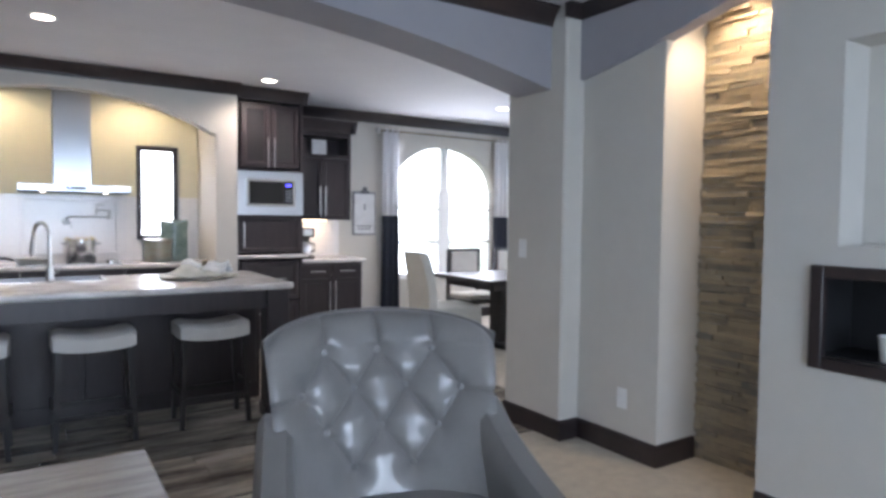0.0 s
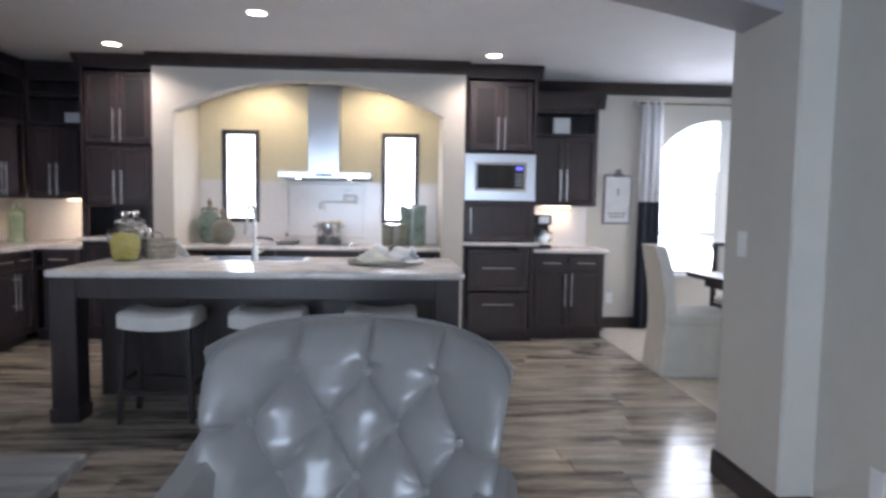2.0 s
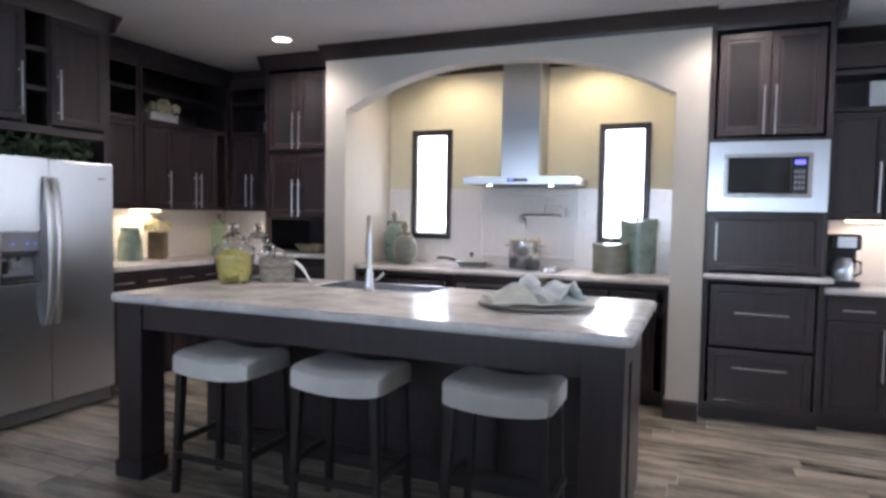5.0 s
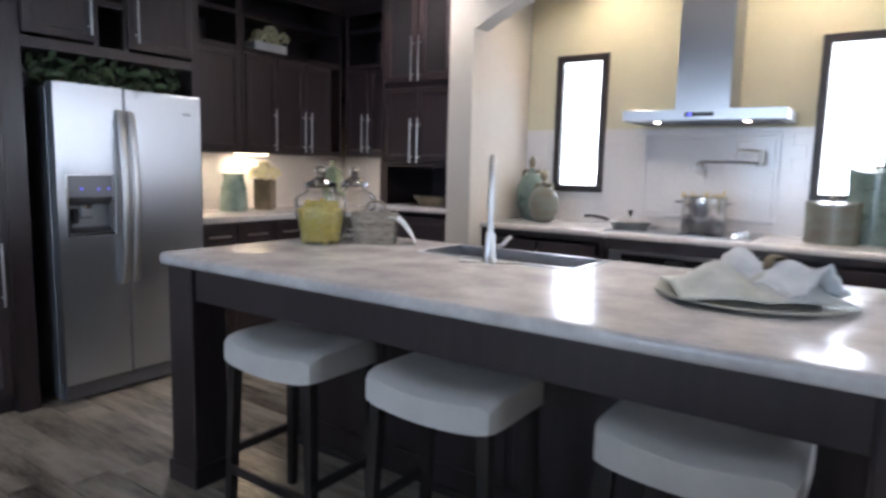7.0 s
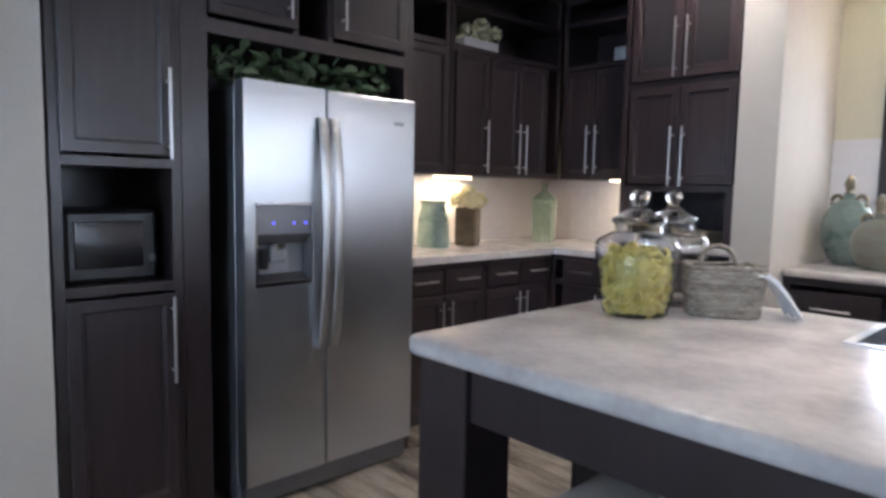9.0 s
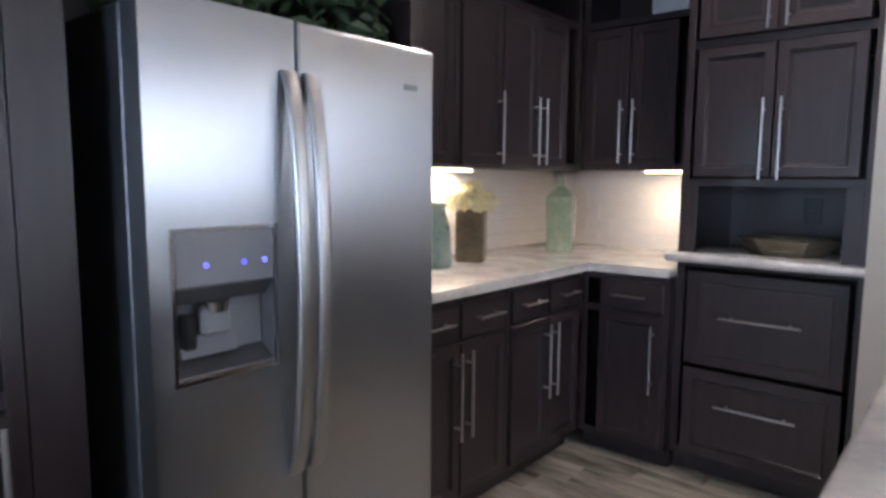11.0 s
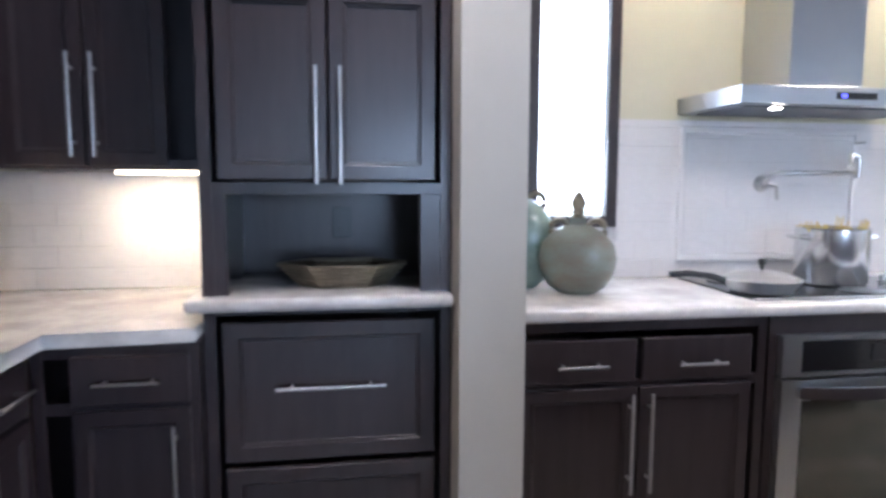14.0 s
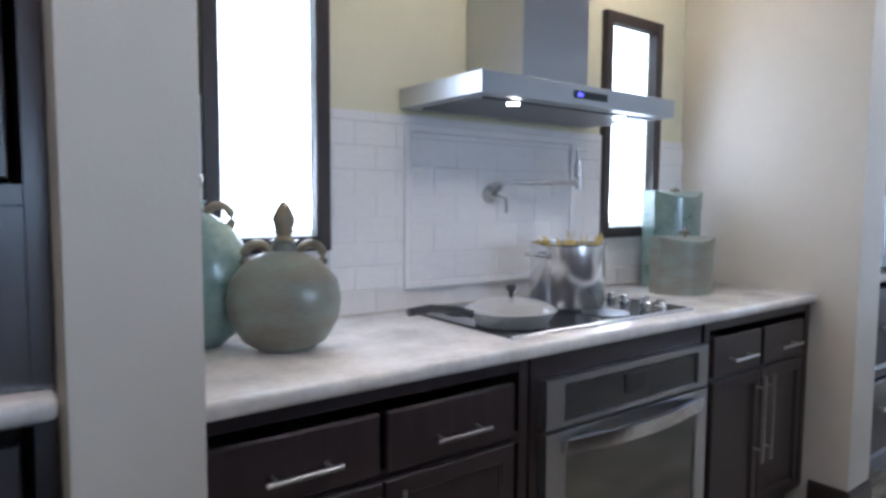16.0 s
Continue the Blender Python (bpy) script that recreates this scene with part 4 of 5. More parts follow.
# ---- lamps ----
def downlight(x, y, power):
    t = thing("recessed_lamp", "round white recessed ceiling lamp, switched on", "lamp", pose(x, y, CZ), "recessed lamps")
    part("trim_ring", lathe([(0.062, 0.0), (0.085, -0.001), (0.088, -0.006), (0.070, -0.009), (0.062, 0.0)]), WHITEP, t, smooth=True)
    part("lens", lathe([(0, -0.004), (0.064, -0.004), (0.064, -0.001), (0, -0.001)]), LAMPON, t, "glowing lens")
    lamp("downlight", "SPOT", look((x, y, CZ - 0.02), (x, y + 0.001, 0)), power, (1.0, 0.91, 0.80), 0.07, spot=150)


for x, y in ((0.46, 5.62), (-0.97, 6.68), (2.28, 6.66), (4.98, 6.55)):
    downlight(x, y, 47)
for x, y in ((0.1, 7.40), (1.25, 7.40)):
    lamp("alcove_light", "SPOT", look((x, y, CZ - 0.03), (x, y + 0.05, 0)), 20, WARM, 0.05, spot=150)
    t = thing("recessed_lamp", "round white recessed alcove lamp, switched on", "lamp", pose(x, y, CZ), "alcove lamps")
    part("trim_ring", lathe([(0.05, 0.0), (0.07, -0.001), (0.072, -0.006), (0.056, -0.008), (0.05, 0.0)]), WHITEP, t, smooth=True)
    part("lens", lathe([(0, -0.004), (0.052, -0.004), (0.052, -0.001), (0, -0.001)]), LAMPON, t, "glowing lens")
lamp("niche_light", "SPOT", look((3.36, 2.6, CZ - 0.04), (3.5, 2.62, 0.0)), 34, WARM, 0.04, spot=110)
t = thing("niche_lamp", "small warm lamp above the stone niche", "lamp", pose(3.36, 2.6, CZ))
part("lens", lathe([(0, -0.006), (0.04, -0.006), (0.04, -0.001), (0, -0.001)]), LAMPON, t)


def strip(x0, x1, y0, y1, z, power, mx, my, sx, sy):
    single("under_cabinet_light", box(x0, x1, y0, y1, z - 0.012, z, 0.002), STRIPON, "slim warm light under the wall cabinets", "lamp", group="under cabinet lights")
    lamp("strip_light", "AREA", look((mx, my, z - 0.016), (mx, my + 0.001, 0)), power, (1.0, 0.78, 0.50), sx, sy)


strip(-1.80, -1.50, 7.55, 7.58, 1.314, 2.1, -1.65, 7.565, 0.3, 0.03)
strip(-2.36, -2.33, 6.5, 6.8, 1.314, 2.1, -2.345, 6.65, 0.03, 0.3)
strip(-2.36, -2.33, 5.9, 6.2, 1.314, 2.0, -2.345, 6.05, 0.03, 0.3)
strip(2.95, 3.25, 7.6, 7.63, 1.319, 1.3, 3.1, 7.615, 0.3, 0.03)

# ---- armchair ----
chair = thing("armchair", "grey tufted leather armchair with a curved button back", "armchair", pose(1.335, 2.50, 0, 0, 0, -16))
BTN = [(x, 0.885) for x in (-0.19, 0.0, 0.19)] + [(x, 0.765) for x in (-0.27, -0.09, 0.09, 0.27)] + [(x, 0.64) for x in (-0.19, 0.0, 0.19)] + [(x, 0.52) for x in (-0.10, 0.10)]


def seg_dist(px, pz, a, b):
    ax, az = a
    bx, bz = b
    dx_, dz_ = bx - ax, bz - az
    k = max(0, min(1, ((px - ax) * dx_ + (pz - az) * dz_) / (dx_ * dx_ + dz_ * dz_)))
    return math.hypot(px - ax - k * dx_, pz - az - k * dz_)


CREASE = [(a, b) for i, a in enumerate(BTN) for b in BTN[i + 1:] if 0.1 < abs(a[1] - b[1]) < 0.15 and abs(a[0] - b[0]) < 0.13]
CREASE += [((x, 0.885), (x * 1.02, 1.02)) for x in (-0.19, 0.0, 0.19)] + [((s * 0.27, 0.765), (s * 0.42, 0.755)) for s in (-1, 1)]


def back_point(u, v):
    """u across -1..1, v up 0..1: the plain curved shape of the chair back."""
    half = 0.33 + 0.06 * v
    x = half * u
    z = 0.36 + (0.615 + 0.035 * (1 - u * u)) * v
    z -= 0.032 * abs(u) ** 8 * v ** 4
    y = -0.17 * abs(u) ** 2.4 + 0.20 * (v ** 1.2) - 0.02
    return Vector((x, y, z))


def back_front(u, v):
    p = back_point(u, v)
    d = 0.0
    for b in BTN:
        r = math.hypot(p.x - b[0], p.z - b[1])
        d = max(d, 0.040 * math.exp(-(r / 0.030) ** 1.3))
    for a, b in CREASE:
        r = seg_dist(p.x, p.z, a, b)
        d = max(d, 0.026 * math.exp(-(r / 0.013) ** 1.1))
    near = min(math.hypot(p.x - b[0], p.z - b[1]) for b in BTN)
    puff = 0.012 * min(1.0, near / 0.08) if p.z < 0.91 else 0.010
    edge = 0.045 * (abs(u) ** 14 + max(0.0, v) ** 22)
    fold = 0.0035 * math.sin(40 * (p.x + 0.6 * p.z)) * math.exp(-(near / 0.07) ** 2)
    return p + Vector((0, d - puff + edge + fold, 0))


nu, nv = 132, 110
bm = bmesh.new()
fr_ = [[bm.verts.new(back_front(-1 + 2 * i / nu, j / nv)) for i in range(nu + 1)] for j in range(nv + 1)]
bk_ = [[bm.verts.new(back_point(-1 + 2 * i / nu, j / nv) + Vector((0, 0.05 + 0.065 * (1 - abs(-1 + 2 * i / nu) ** 3) - 0.03 * (j / nv) ** 18, 0))) for i in range(nu + 1)] for j in range(nv + 1)]
for j in range(nv):
    for i in range(nu):
        bm.faces.new((fr_[j][i], fr_[j][i + 1], fr_[j + 1][i + 1], fr_[j + 1][i]))
        bm.faces.new((bk_[j][i], bk_[j + 1][i], bk_[j + 1][i + 1], bk_[j][i + 1]))
for i in range(nu):
    bm.faces.new((fr_[nv][i], fr_[nv][i + 1], bk_[nv][i + 1], bk_[nv][i]))
    bm.faces.new((fr_[0][i], bk_[0][i], bk_[0][i + 1], fr_[0][i + 1]))
for j in range(nv):
    bm.faces.new((fr_[j][0], fr_[j + 1][0], bk_[j + 1][0], bk_[j][0]))
    bm.faces.new((fr_[j][nu], bk_[j][nu], bk_[j + 1][nu], fr_[j + 1][nu]))
back = part("backrest", bm, LEATHER, chair, smooth=True)
for bx, bz in BTN:
    u, v = bx / 0.375, (bz - 0.36) / 0.64
    p = back_front(u, v)
    part("button", lathe([(0.012, -0.004), (0.0125, 0.004), (0.009, 0.011), (0, 0.013)], seg=12, tilt=pose(0, 0, 0, 90), centre=(bx, p.y, bz)), LEATHER, back, smooth=True)
pts = [back_point(-1 + 2 * k / 30, 1.0) + Vector((0, 0.035 + 0.055 * (1 - abs(-1 + 2 * k / 30) ** 3), 0.003)) for k in range(31)]
part("piping", tube(pts, 0.006, seg=8), LEATHER, back, smooth=True)
for s in (-1, 1):
    bm = bmesh.new()
    rings = []
    for k in range(17):
        q = k / 16
        y = 0.0 - 0.62 * q
        top = 0.74 - 0.18 * math.sin(q * math.pi / 2) ** 0.8
        x = s * (0.355 + 0.035 * q)
        ring = []
        for a in range(14):
            g = 2 * math.pi * a / 14
            rx, rz = 0.055 + 0.018 * max(0, math.sin(g)), (top - 0.20) / 2
            ring.append(bm.verts.new((x + rx * math.copysign(abs(math.cos(g)) ** 0.55, math.cos(g)), y, 0.20 + rz + rz * math.copysign(abs(math.sin(g)) ** 0.55, math.sin(g)))))
        rings.append(ring)
    for a, b in zip(rings, rings[1:]):
        for k in range(14):
            bm.faces.new((a[k], a[(k + 1) % 14], b[(k + 1) % 14], b[k]))
    bm.faces.new(rings[0])
    bm.faces.new(rings[-1])
    part("armrest", bm, LEATHER, chair, smooth=True)
part("seat_cushion", box(-0.325, 0.325, -0.64, 0.0, 0.30, 0.45, 0.04, seg=3), LEATHER, chair, smooth=True)
part("seat_frame", box(-0.36, 0.36, -0.60, 0.06, 0.17, 0.30, 0.015), LEATHER, chair)
for x in (-0.33, 0.33):
    for y in (-0.55, 0.06):
        part("leg", cyl((x, y, 0), (x, y, 0.19), 0.016, r2=0.026), DARKWOOD, chair)

# ---- coffee table ----
ct = thing("coffee_table", "low dark wooden coffee table with a grey sheen painted into its top", "table")
# dark wood top; the grey of its reflection is put into the base colour
TOPW = mat("grey_sheen_top", (0.12, 0.115, 0.115), 0.3, scale=4, stretch=(1, 8, 1), second=(0.30, 0.29, 0.28), bump=0.05)
part("tabletop", box(-0.61, 0.64, 1.92, 2.72, 0.615, 0.650, 0.004), TOPW, ct)
part("apron", box(-0.56, 0.59, 1.97, 2.67, 0.540, 0.615), DARKWOOD, ct)
for x in (-0.56, 0.52):
    for y in (1.97, 2.60):
        part("leg", box(x, x + 0.07, y, y + 0.07, 0.0, 0.540, 0.004), DARKWOOD, ct)

# ---- dining set ----
dt = thing("dining_table", "dark wooden trestle dining table", "table")
part("tabletop", box(4.0, 5.95, 5.45, 6.45, 0.725, 0.765, 0.006), DARKWOOD, dt)
part("apron", box(4.12, 5.83, 5.55, 6.35, 0.65, 0.725), DARKWOOD, dt)
for x in (4.45, 5.42):
    part("pedestal", box(x, x + 0.14, 5.85, 6.05, 0.06, 0.65, 0.01), DARKWOOD, dt)
    part("foot", box(x - 0.02, x + 0.16, 5.6, 6.3, 0.0, 0.07, 0.01), DARKWOOD, dt)
sc = thing("slipcovered_chair", "pale skirted slipcovered dining chair", "chair", pose(3.86, 5.98, 0, 0, 0, 84))
own = bmesh.new()
n = 10
rows = []
for j in range(n + 1):
    v = j / n
    z = 0.40 + 0.62 * v
    y = 0.26 + 0.085 * v * v
    w = 0.245 - 0.02 * v
    e = 0.04 * v ** 8
    rows.append([own.verts.new(c) for c in ((-w + e, y - 0.045, z), (w - e, y - 0.045, z), (w - e, y + 0.045, z), (-w + e, y + 0.045, z))])
for a, b in zip(rows, rows[1:]):
    for k in range(4):
        own.faces.new((a[k], a[(k + 1) % 4], b[(k + 1) % 4], b[k]))
own.faces.new(rows[0])
own.faces.new(rows[-1])
bmesh.ops.bevel(own, geom=[e for e in own.edges if len(e.link_faces) == 2 and e.calc_face_angle() > 0.9], offset=0.018, segments=3, affect="EDGES")
part("backrest", own, SLIP, sc, smooth=True)
part("seat", box(-0.25, 0.25, -0.27, 0.29, 0.40, 0.50, 0.03, seg=3), SLIP, sc, smooth=True)
own = bmesh.new()
ring = []
outl = [(-0.245, -0.26), (0.245, -0.26), (0.245, 0.30), (-0.245, 0.30)]
pts = []
for (ax, ay), (bx, by) in zip(outl, outl[1:] + outl[:1]):
    for k in range(10):
        pts.append((ax + (bx - ax) * k / 10, ay + (by - ay) * k / 10))
rows = []
for j, z in enumerate((0.42, 0.2, 0.012)):
    rows.append([own.verts.new((x * (1 + 0.05 * j) + 0.006 * j * math.sin(i * 1.7), y * (1 + 0.05 * j) + 0.006 * j * math.cos(i * 2.1), z)) for i, (x, y) in enumerate(pts)])
for a, b in zip(rows, rows[1:]):
    for k in range(len(pts)):
        own.faces.new((a[k], a[(k + 1) % len(pts)], b[(k + 1) % len(pts)], b[k]))
own.faces.new(rows[0])
own.faces.new(rows[-1])
part("skirt", own, SLIP, sc, smooth=True)


def side_chair(m):
    t = thing("dining_chair", "dark wooden dining chair with a cream padded back", "chair", m, "dining chairs")
    for x in (-0.23, 0.19):
        part("post", box(x, x + 0.04, 0.20, 0.24, 0.0, 1.0, 0.004), DARKWOOD, t)
        part("leg", box(x, x + 0.04, -0.24, -0.20, 0.0, 0.42, 0.004), DARKWOOD, t)
    part("top_rail", box(-0.19, 0.19, 0.205, 0.235, 0.965, 1.0, 0.003), DARKWOOD, t)
    part("lower_rail", box(-0.19, 0.19, 0.205, 0.235, 0.62, 0.65, 0.003), DARKWOOD, t)
    part("back_pad", box(-0.188, 0.188, 0.195, 0.24, 0.651, 0.964, 0.012, seg=2), LINEN, t, "cream padded back")
    part("seat_frame", box(-0.23, 0.23, -0.24, 0.20, 0.40, 0.44, 0.004), DARKWOOD, t)
    part("seat", box(-0.22, 0.22, -0.23, 0.19, 0.44, 0.50, 0.02, seg=2), LINEN, t, "cream seat pad")
    return t


sd = side_chair(pose(4.66, 6.62, 0))
copy_thing(sd, pose(5.35, 6.62, 0))
copy_thing(sd, pose(5.35, 5.30, 0, 0, 0, 180))

# ---- on the island ----
ZI = 0.907


def jar(m, label, filled):
    t = thing("glass_jar", label, "jar", m, "island jars")
    s = 1.06 if filled else 0.98
    o = [(0.075, 0.0), (0.082, 0.006), (0.098, 0.09), (0.106, 0.165), (0.108, 0.19), (0.098, 0.205), (0.062, 0.225), (0.058, 0.24), (0.062, 0.245)]
    i = [(r - 0.004, z) for r, z in o[::-1]][:-1] + [(0.074, 0.008), (0, 0.008)]
    part("vessel", lathe([(0, 0)] + [(r * s, z) for r, z in o + i]), GLASS, t, smooth=True)
    l = [(0.0, 0.243), (0.063, 0.246), (0.068, 0.255), (0.066, 0.262), (0.045, 0.272), (0.026, 0.285), (0.014, 0.295), (0.02, 0.305), (0.025, 0.32), (0.02, 0.335), (0, 0.34)]
    part("lid", lathe([(r * s, z) for r, z in l]), GLASS, t, "stacked glass lid with a knob", smooth=True)
    if filled:
        rnd = random.Random(4)
        own = lathe([(0, 0.012), (0.064, 0.012), (0.074, 0.04), (0.082, 0.10), (0.086, 0.14), (0.07, 0.158), (0.03, 0.168), (0, 0.170)], seg=36)
        for v in own.verts:
            v.co.x += rnd.uniform(-0.004, 0.004)
            v.co.y += rnd.uniform(-0.004, 0.004)
            v.co.z += rnd.uniform(-0.004, 0.004)
        part("fill", own, LEMON, t, "packed yellow dry fill", smooth=True)
        curl = tube([(0.013 * math.cos(g), 0.013 * math.sin(g), 0.003 * g) for g in [0.55 * q for q in range(9)]], 0.0055, seg=6)
        mesh = None
        for k in range(240):
            a = rnd.uniform(0, 6.283)
            if k < 170:
                z = rnd.uniform(0.016, 0.145)
                rad = 0.066 + 0.018 * z / 0.145
            else:
                z, rad = rnd.uniform(0.15, 0.172), 0.07 * math.sqrt(rnd.random())
            if mesh is None:
                f = part("dry_piece", curl, LEMON, t, smooth=True)
                mesh = f.data
            else:
                f = new("dry_piece", mesh)
                f.parent = t
            f.matrix_basis = pose(rad * math.cos(a), rad * math.sin(a), z, rnd.uniform(0, 180), rnd.uniform(0, 180), rnd.uniform(0, 360))
    return t


jar(pose(-0.385, 5.46, ZI), "lidded glass jar filled with dry yellow pieces", True)
jar(pose(-0.41, 5.70, ZI), "empty lidded clear glass jar", False)

bk = thing("wicker_basket", "small grey woven basket with a handle", "basket", pose(-0.225, 5.64, ZI, 0, 0, 38))
for k in range(12):
    z = 0.008 + k * 0.0115
    a, b = 0.088 + 0.012 * k / 11, 0.058 + 0.012 * k / 11
    own = bmesh.new()
    pts = [(a * math.copysign(abs(math.cos(g)) ** 0.5, math.cos(g)), b * math.copysign(abs(math.sin(g)) ** 0.5, math.sin(g)), z + 0.0025 * math.sin(12 * g + k * math.pi)) for g in [2 * math.pi * q / 40 for q in range(41)]]
    part("weave", tube(pts, 0.0072, own, seg=6), WICKER, bk, smooth=True)
part("bottom", box(-0.08, 0.08, -0.05, 0.05, 0.0, 0.01), WICKER, bk)
part("handle", tube([(0.05 * math.cos(g), 0.066, 0.13 + 0.055 * math.sin(g)) for g in [math.pi * q / 12 for q in range(13)]], 0.007, seg=8), WICKER, bk, smooth=True)


def cloth(name, label, m, sx, sy, fn, material, n=26):
    bm = bmesh.new()
    g = [[bm.verts.new((sx * (i / n - 0.5), sy * (j / n - 0.5), fn(i / n - 0.5, j / n - 0.5))) for i in range(n + 1)] for j in range(n + 1)]
    for j in range(n):
        for i in range(n):
            bm.faces.new((g[j][i], g[j][i + 1], g[j + 1][i + 1], g[j + 1][i]))
    ob = single(name, bm, material, label, "cloth", smooth=True)
    ob.matrix_world = m
    so = ob.modifiers.new("thick", "SOLIDIFY")
    so.thickness = 0.004
    return ob


cloth("napkin", "pale blue napkin draped over the basket", pose(-0.12, 5.71, ZI + 0.005, 0, 0, 38), 0.12, 0.13, lambda u, v: 0.125 * max(0.0, 1 - (u + 0.5) ** 2.2) * (1 - 0.5 * v * v) + 0.007 * math.sin(18 * v + 6 * u), CLOTHB)
tray = thing("round_plate", "round pale plate on the island worktop", "plate", pose(1.37, 5.42, ZI))
part("plate", lathe([(0, 0), (0.20, 0.0), (0.262, 0.012), (0.265, 0.017), (0.255, 0.018), (0.20, 0.007), (0, 0.007)], seg=48), mat("pale_plate", (0.42, 0.42, 0.36), 0.35, var=0.1, scale=8), tray, smooth=True)
cloth("napkin", "pale green patterned napkin folded on the plate", pose(1.36, 5.40, ZI + 0.02, 0, 0, 25), 0.42, 0.36,
      lambda u, v: 0.085 * math.exp(-((abs(u) - 0.2) / 0.20) ** 2 - (v / 0.34) ** 2) + 0.010 * math.sin(9 * u + 5 * v) * (0.5 - abs(v)) + 0.004, CLOTHG)
cloth("napkin", "cream napkin gathered through a ring on the plate", pose(1.42, 5.42, ZI + 0.045, 0, 0, -35), 0.33, 0.17,
      lambda u, v: 0.075 * math.exp(-(v / 0.26) ** 2) * (0.75 + 0.5 * abs(u)) + 0.012 * math.sin(34 * v) * abs(u) + 0.012 * math.sin(13 * u), CLOTHB)
single("napkin_ring", lathe([(0.026, -0.018), (0.03, -0.015), (0.03, 0.015), (0.026, 0.018), (0.026, -0.018)], seg=20, tilt=pose(0, 0, 0, 0, 90, -35), centre=(1.42, 5.42, ZI + 0.10)), BRONZE, "brown napkin ring round the gathered napkin", "napkin ring", smooth=True)

# ---- range worktop ----
ZC = CT


def moon_vase(m, label, r, h, neck, lid):
    t = thing("flask_vase", label, "vase", m, "teal flask vases")
    prof = [(0, 0.0), (0.45 * r, 0.002), (0.72 * r, 0.10 * h), (0.95 * r, 0.32 * h), (r, 0.52 * h), (0.93 * r, 0.72 * h), (0.66 * r, 0.90 * h), (0.34 * r, 0.985 * h), (0.22 * r, h), (0.2 * r, h + neck), (0.26 * r, h + neck + 0.008), (0, h + neck + 0.01)]
    part("vessel", lathe(prof, flat=0.55, seg=36), TAUPE if lid else TEAL, t, smooth=True)
    for s in (-1, 1):
        part("handle", tube([(s * (0.2 * r + 0.035 + 0.03 * math.cos(g)) , 0, h - 0.015 + 0.033 * math.sin(g)) for g in [math.pi * (-0.3 + 1.5 * q / 12) for q in range(13)]], 0.011, seg=8), BRONZE, t, smooth=True)
    z = h + neck + 0.008
    part("finial", lathe([(0.2 * r, z), (0.13 * r, z + 0.012), (0.022, z + 0.03), (0.028, z + 0.05), (0.018, z + 0.075), (0.006, z + 0.092), (0, z + 0.094)], seg=16), BRONZE, t, smooth=True)
    return t


moon_vase(pose(-0.262, 7.42, ZC, 0, 0, -25), "round taupe and teal flask vase with a knob lid", 0.135, 0.24, 0.018, True)
moon_vase(pose(-0.432, 7.57, ZC, 0, 0, -20), "tall teal flask vase with small handles", 0.137, 0.33, 0.02, False)


def moon_canister(m, label, w, d, h, material):
    t = thing("canister", label, "canister", m, "half-moon canisters")
    n = 20
    front = [(w * (k / n - 0.5), -d * math.cos((k / n - 0.5) * math.pi * 0.8)) for k in range(n + 1)]
    out = front + [(w / 2, d * 0.6), (-w / 2, d * 0.6)]
    part("vessel", prism(out, "z", 0, h * 0.80), material, t, smooth=True)
    own = bmesh.new()
    lo = [own.verts.new((x * 1.03, y * 1.03, h * 0.80)) for x, y in out]
    hi = [own.verts.new((x * 1.03, y * 1.03, h * (0.93 + 0.07 * (2 * x / w) ** 2))) for x, y in out]
    for k in range(len(out)):
        own.faces.new((lo[k], lo[(k + 1) % len(out)], hi[(k + 1) % len(out)], hi[k]))
    own.faces.new(lo)
    own.faces.new(hi)
    part("lid", own, material, t, smooth=True)
    z = h * 0.93
    k = part("knob", lathe([(0.006, z), (0.006, z + 0.03), (0.009, z + 0.035), (0, z + 0.055)], seg=10), BRONZE, t, "small cross-shaped knob", smooth=True)
    part("knob_bar", tube([(-0.022, 0, z + 0.032), (0.022, 0, z + 0.032)], 0.006, seg=8), BRONZE, k)
    return t


moon_canister(pose(1.42, 7.44, ZC, 0, 0, -18), "short taupe and teal lidded canister", 0.25, 0.08, 0.225, TAUPE)
moon_canister(pose(1.60, 7.61, ZC, 0, 0, -14), "tall aged teal lidded canister", 0.255, 0.085, 0.41, TEAL)
pt = thing("stock_pot", "polished steel stock pot with loop handles", "pot", pose(0.765, 7.46, ZC + 0.012))
PR = 0.125
part("vessel", lathe([(0, 0), (PR - 0.006, 0), (PR, 0.008), (PR, 0.205), (PR + 0.004, 0.21), (PR - 0.003, 0.21), (PR - 0.004, 0.02), (0, 0.015)], seg=48), mat("pot_steel", (0.78, 0.78, 0.79), 0.2, 0.9, var=0.03, scale=8), pt, smooth=True)
for s in (-1, 1):
    part("handle", tube([(s * PR, -0.04, 0.17), (s * (PR + 0.03), -0.04, 0.175), (s * (PR + 0.036), 0, 0.177), (s * (PR + 0.03), 0.04, 0.175), (s * PR, 0.04, 0.17)], 0.006, seg=8), CHROME, pt, smooth=True)
PASTA = mat("dry_pasta", (0.62, 0.45, 0.12), 0.6, var=0.15, scale=10)
rnd = random.Random(9)
pasta = thing("dry_pasta_bunch", "bunch of dry yellow pasta standing in the pot", "pasta", pose(0.765, 7.46, ZC + 0.03))
for k in range(36):
    a = rnd.uniform(0, 6.283)
    part("strand", cyl((0.04 * math.cos(a), 0.04 * math.sin(a), 0), (0.122 * math.cos(a) + rnd.uniform(-.01, .01), 0.122 * math.sin(a), rnd.uniform(0.19, 0.235)), 0.0022, seg=5), PASTA, pasta)
